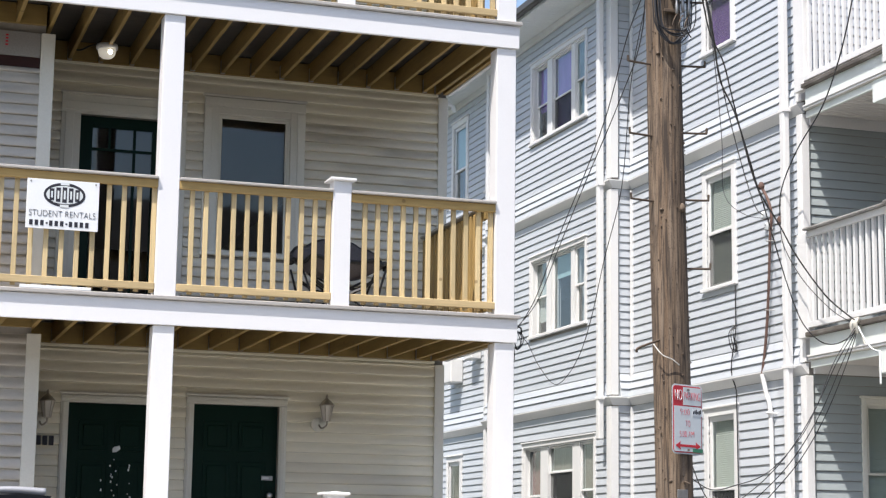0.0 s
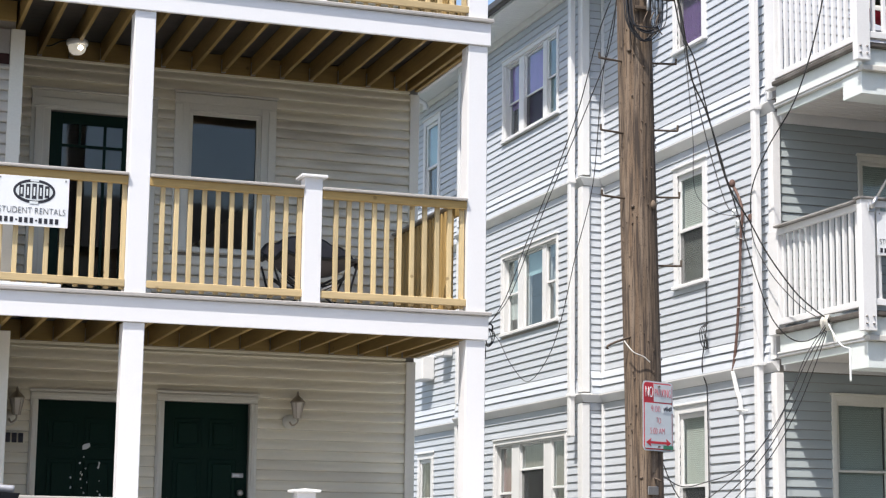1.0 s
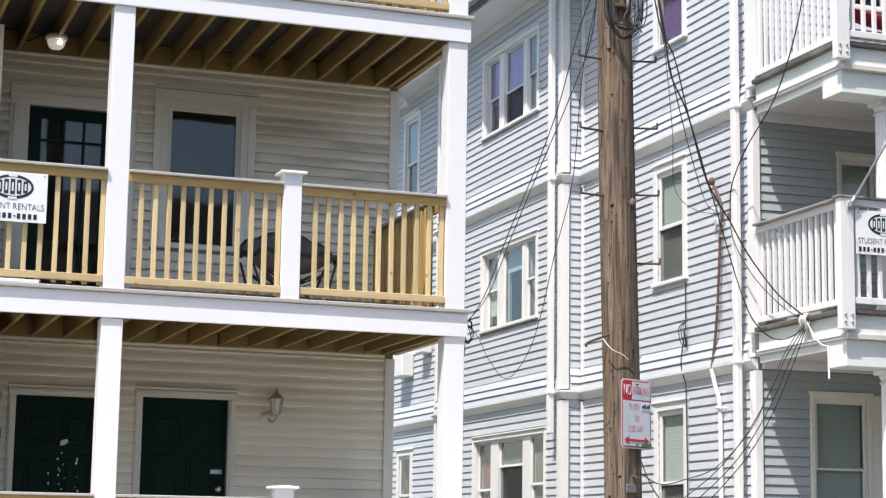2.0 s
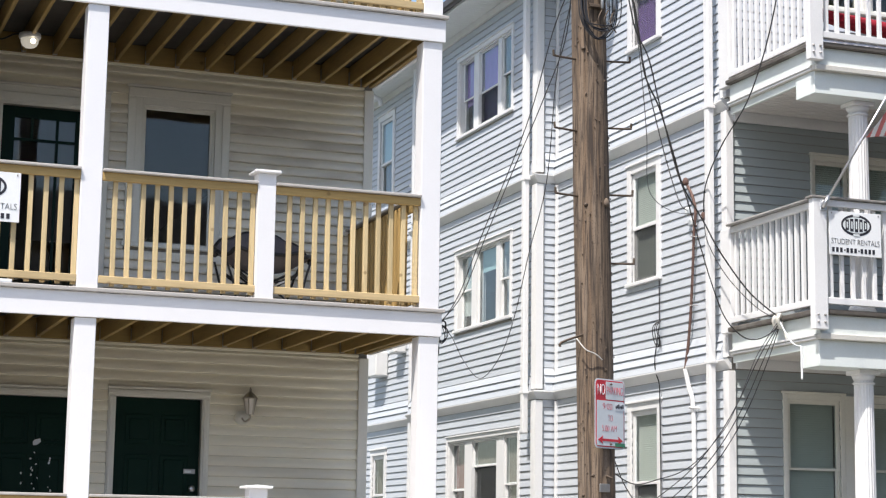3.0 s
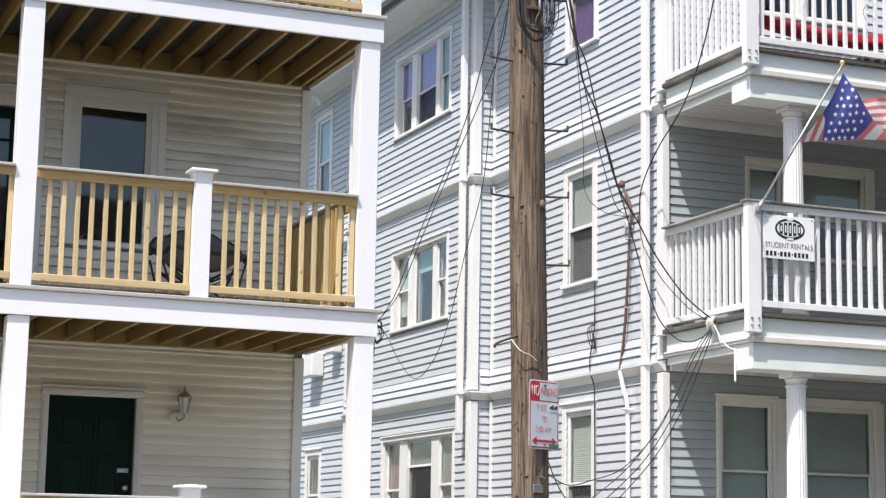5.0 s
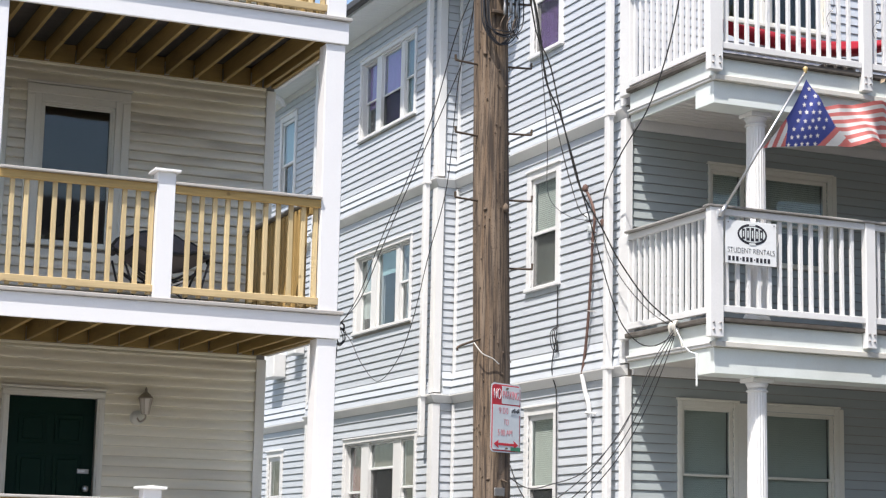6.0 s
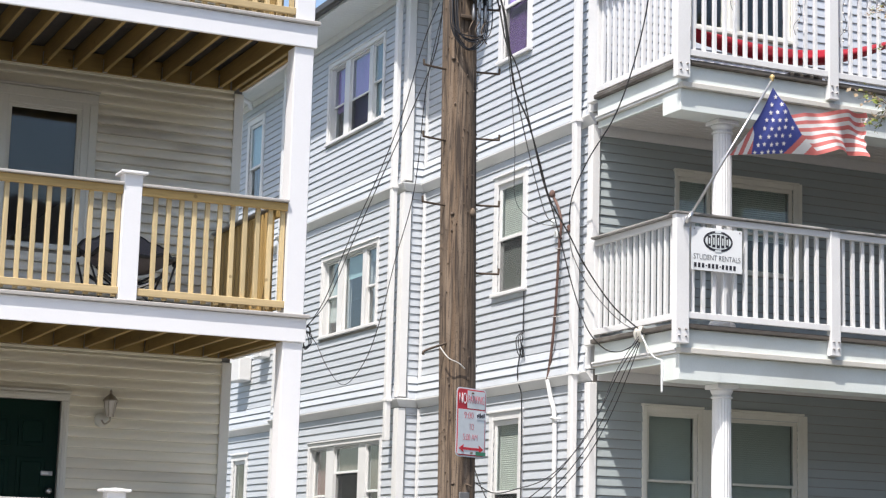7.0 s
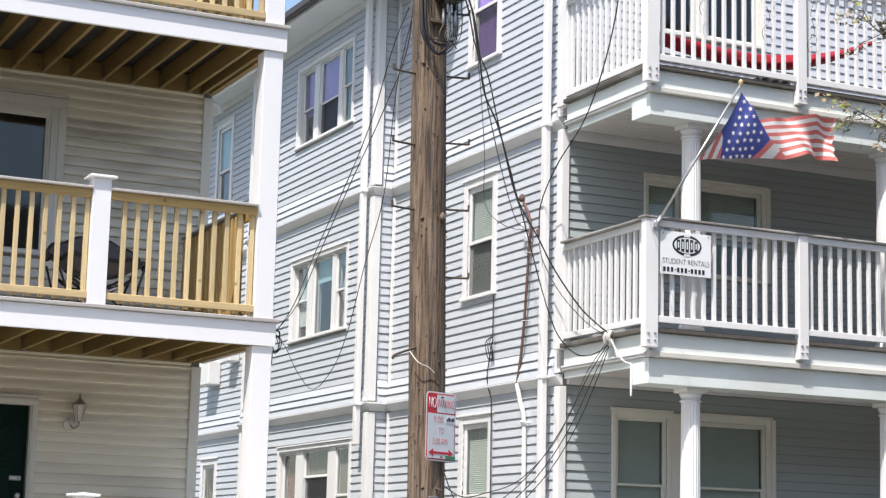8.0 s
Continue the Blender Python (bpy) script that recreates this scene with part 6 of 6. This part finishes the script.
BOUGHS = HIGH + [limb[:1] + tuple((x + 0.12, y, z) for x, y, z in limb[1:]) for limb in BOUGHS[len(HIGH):]]
# Unseen crown, added to shade the pavement and dim the blue porch.
SHADE_CROWN = [((12.35, 12.28, 4.6 + 0.16 * k), (12.2 + 0.25 * (k - 8), 11.6, 6.3 + 0.1 * k), (11.9 + 0.34 * (k - 8) + 0.3 * math.sin(k * 2.4), 10.6 + 0.5 * math.cos(k * 1.9), 7.4 + 0.09 * k), (12.2 + 0.52 * (k - 8), 9.0 + 1.2 * math.cos(k * 2.3), 7.7 + 0.11 * k)) for k in range(17)]
for limb in BOUGHS + SHADE_CROWN:
    tube("limb", limb, 0.035, BARK, TR, taper=0.003, sides=7)
    L = [Vector(p) for p in limb]
    for k in range(48):
        t = rnd.uniform(0.45, 1.0) * (len(L) - 1)
        i = min(int(t), len(L) - 2)
        a = L[i].lerp(L[i + 1], t - i)
        d = Vector((rnd.uniform(-1, 0.5), rnd.uniform(-0.6, 0.6), rnd.uniform(-0.55, 0.75))).normalized() * rnd.uniform(0.12, 0.34)
        if limb in SHADE_CROWN:
            d = Vector((rnd.uniform(-0.6, 1), rnd.uniform(-1, 1), rnd.uniform(-0.6, 0.8))).normalized() * rnd.uniform(0.4, 0.9)
        twigs.append((a, a + d * 0.55 + Vector((0, 0, 0.03)), a + d))
bm = bmesh.new()
for a, b, c in twigs:
    for p, q, r0, r1 in ((a, b, 0.005, 0.0035), (b, c, 0.0035, 0.0015)):
        way = (q - p).normalized()
        s1 = way.orthogonal().normalized()
        s2 = way.cross(s1)
        A = [bm.verts.new(p + r0 * (s1 * math.cos(g) + s2 * math.sin(g))) for g in (0, 2.1, 4.2)]
        B = [bm.verts.new(q + r1 * (s1 * math.cos(g) + s2 * math.sin(g))) for g in (0, 2.1, 4.2)]
        for i in range(3):
            bm.faces.new((A[i], A[(i + 1) % 3], B[(i + 1) % 3], B[i]))
part("twig", bm, BARK, TR, kind="stuff")
LEAF2 = shader("pale_brown_bud", (0.30, 0.23, 0.15), 0.7, vary=0.35)
bm = bmesh.new()
for a, b, c in twigs:
    for k in range(rnd.randint(14, 24)):
        t = rnd.uniform(0.15, 1.05)
        p = a.lerp(c, t) + Vector([rnd.gauss(0, 0.022) for _ in range(3)])
        d = Vector([rnd.gauss(0, 1) for _ in range(3)]).normalized()
        s = d.orthogonal().normalized()
        up = d.cross(s)
        L, w = rnd.uniform(0.02, 0.07), rnd.uniform(0.010, 0.026)
        # Leaves of the unseen crown are enlarged to block more light.
        if a.z > 6.4 and a.y < 11.9:
            L, w = L * 2.6, w * 2.6
        vs = [bm.verts.new(q) for q in (p, p + d * L * 0.5 + s * w + up * 0.004, p + d * L, p + d * L * 0.5 - s * w + up * 0.004)]
        f1, f2 = bm.faces.new((vs[0], vs[1], vs[2])), bm.faces.new((vs[0], vs[2], vs[3]))
        f1.material_index = f2.material_index = 0 if rnd.random() < 0.42 else 1
part("crown", bm, [LEAF, LEAF2], TR, "small yellow-green leaves and brown buds", kind="stuff")

# ---------------------------------------------------------------- parked car
CAR = thing("parked_car", (-1.4, 9.0, -0.12), "dark parked car seen over its roof rails and spoiler", "car")
prof = [(-3.6, 0.25), (-3.65, 0.75), (-3.5, 0.95), (-2.5, 1.08), (-1.75, 1.66), (-1.1, 1.80), (0.3, 1.82), (0.85, 1.76), (1.12, 1.20), (1.2, 0.9), (1.18, 0.28)]
bm = bmesh.new()
rows = []
for y, k in ((8.12, 0.0), (8.2, 1.0), (9.8, 1.0), (9.88, 0.0)):
    rows.append([bm.verts.new((x, y if z < 1.1 else y + (0.14 if y < 9 else -0.14) * (z - 1.1) / 0.7, z - (0.02 if k == 0 else 0))) for x, z in prof])
for A, B in zip(rows, rows[1:]):
    for i in range(len(prof)):
        bm.faces.new((A[i], A[(i + 1) % len(prof)], B[(i + 1) % len(prof)], B[i]))
bm.faces.new(rows[0]), bm.faces.new(rows[-1][::-1])
bmesh.ops.recalc_face_normals(bm, faces=bm.faces)
part("body", bm, CAR_PAINT, CAR, smooth=False)
for y in (8.36, 9.60):
    tube("roof_rail", [(-1.3, y, 1.77), (-1.0, y, 1.82), (0.0, y, 1.83), (0.4, y, 1.79)], 0.018, ALU, CAR)
tube("spoiler", [(0.30, 9.0, 1.83), (0.48, 9.0, 1.862), (0.66, 9.0, 1.884), (0.84, 9.0, 1.893), (1.0, 9.0, 1.886)], 0.014, CAR_GREY, CAR, "grey rear spoiler", taper=0.020)
bm = bmesh.new()
lid = [(0.30, 1.80), (0.48, 1.835), (0.66, 1.858), (0.84, 1.868), (1.0, 1.862), (0.96, 1.74), (0.4, 1.74)]
sides = [[bm.verts.new((x, y, z)) for x, z in lid] for y in (8.75, 9.4)]
for i in range(len(lid)):
    bm.faces.new((sides[0][i], sides[0][(i + 1) % len(lid)], sides[1][(i + 1) % len(lid)], sides[1][i]))
bm.faces.new(sides[0][::-1]), bm.faces.new(sides[1])
bmesh.ops.recalc_face_normals(bm, faces=bm.faces)
part("spoiler_foot", bm, CAR_PAINT, CAR)
for x in (-2.6, 0.3):
    for y in (8.13, 9.66):
        bm = bmesh.new()
        bmesh.ops.create_cone(bm, cap_ends=True, segments=28, radius1=0.34, radius2=0.34, depth=0.21, matrix=Matrix.Translation((x, y + 0.105, 0.225)) @ Matrix.Rotation(radians(90), 4, "X"))
        wheel = part("wheel", bm, RUBBER, CAR)
        bm = bmesh.new()
        bmesh.ops.create_cone(bm, cap_ends=True, segments=24, radius1=0.22, radius2=0.2, depth=0.22, matrix=Matrix.Translation((x, y + 0.105, 0.225)) @ Matrix.Rotation(radians(90), 4, "X"))
        part("rim", bm, ALU, wheel)
for y in (8.13, 9.87):
    bm = bmesh.new()
    s = -1 if y < 9 else 1
    vs = [bm.verts.new(c) for c in ((-2.2, y + s * 0.005, 1.12), (0.95, y + s * 0.005, 1.12), (0.7, y - s * 0.10, 1.66), (-1.5, y - s * 0.10, 1.66), (-2.2, y + s * 0.02, 1.12), (0.95, y + s * 0.02, 1.12), (0.7, y - s * 0.085, 1.66), (-1.5, y - s * 0.085, 1.66))]
    for q in ((0, 1, 2, 3), (4, 7, 6, 5), (0, 4, 5, 1), (1, 5, 6, 2), (2, 6, 7, 3), (3, 7, 4, 0)):
        bm.faces.new([vs[i] for i in q])
    bmesh.ops.recalc_face_normals(bm, faces=bm.faces)
    part("side_window", bm, CAR_GLASS, CAR)
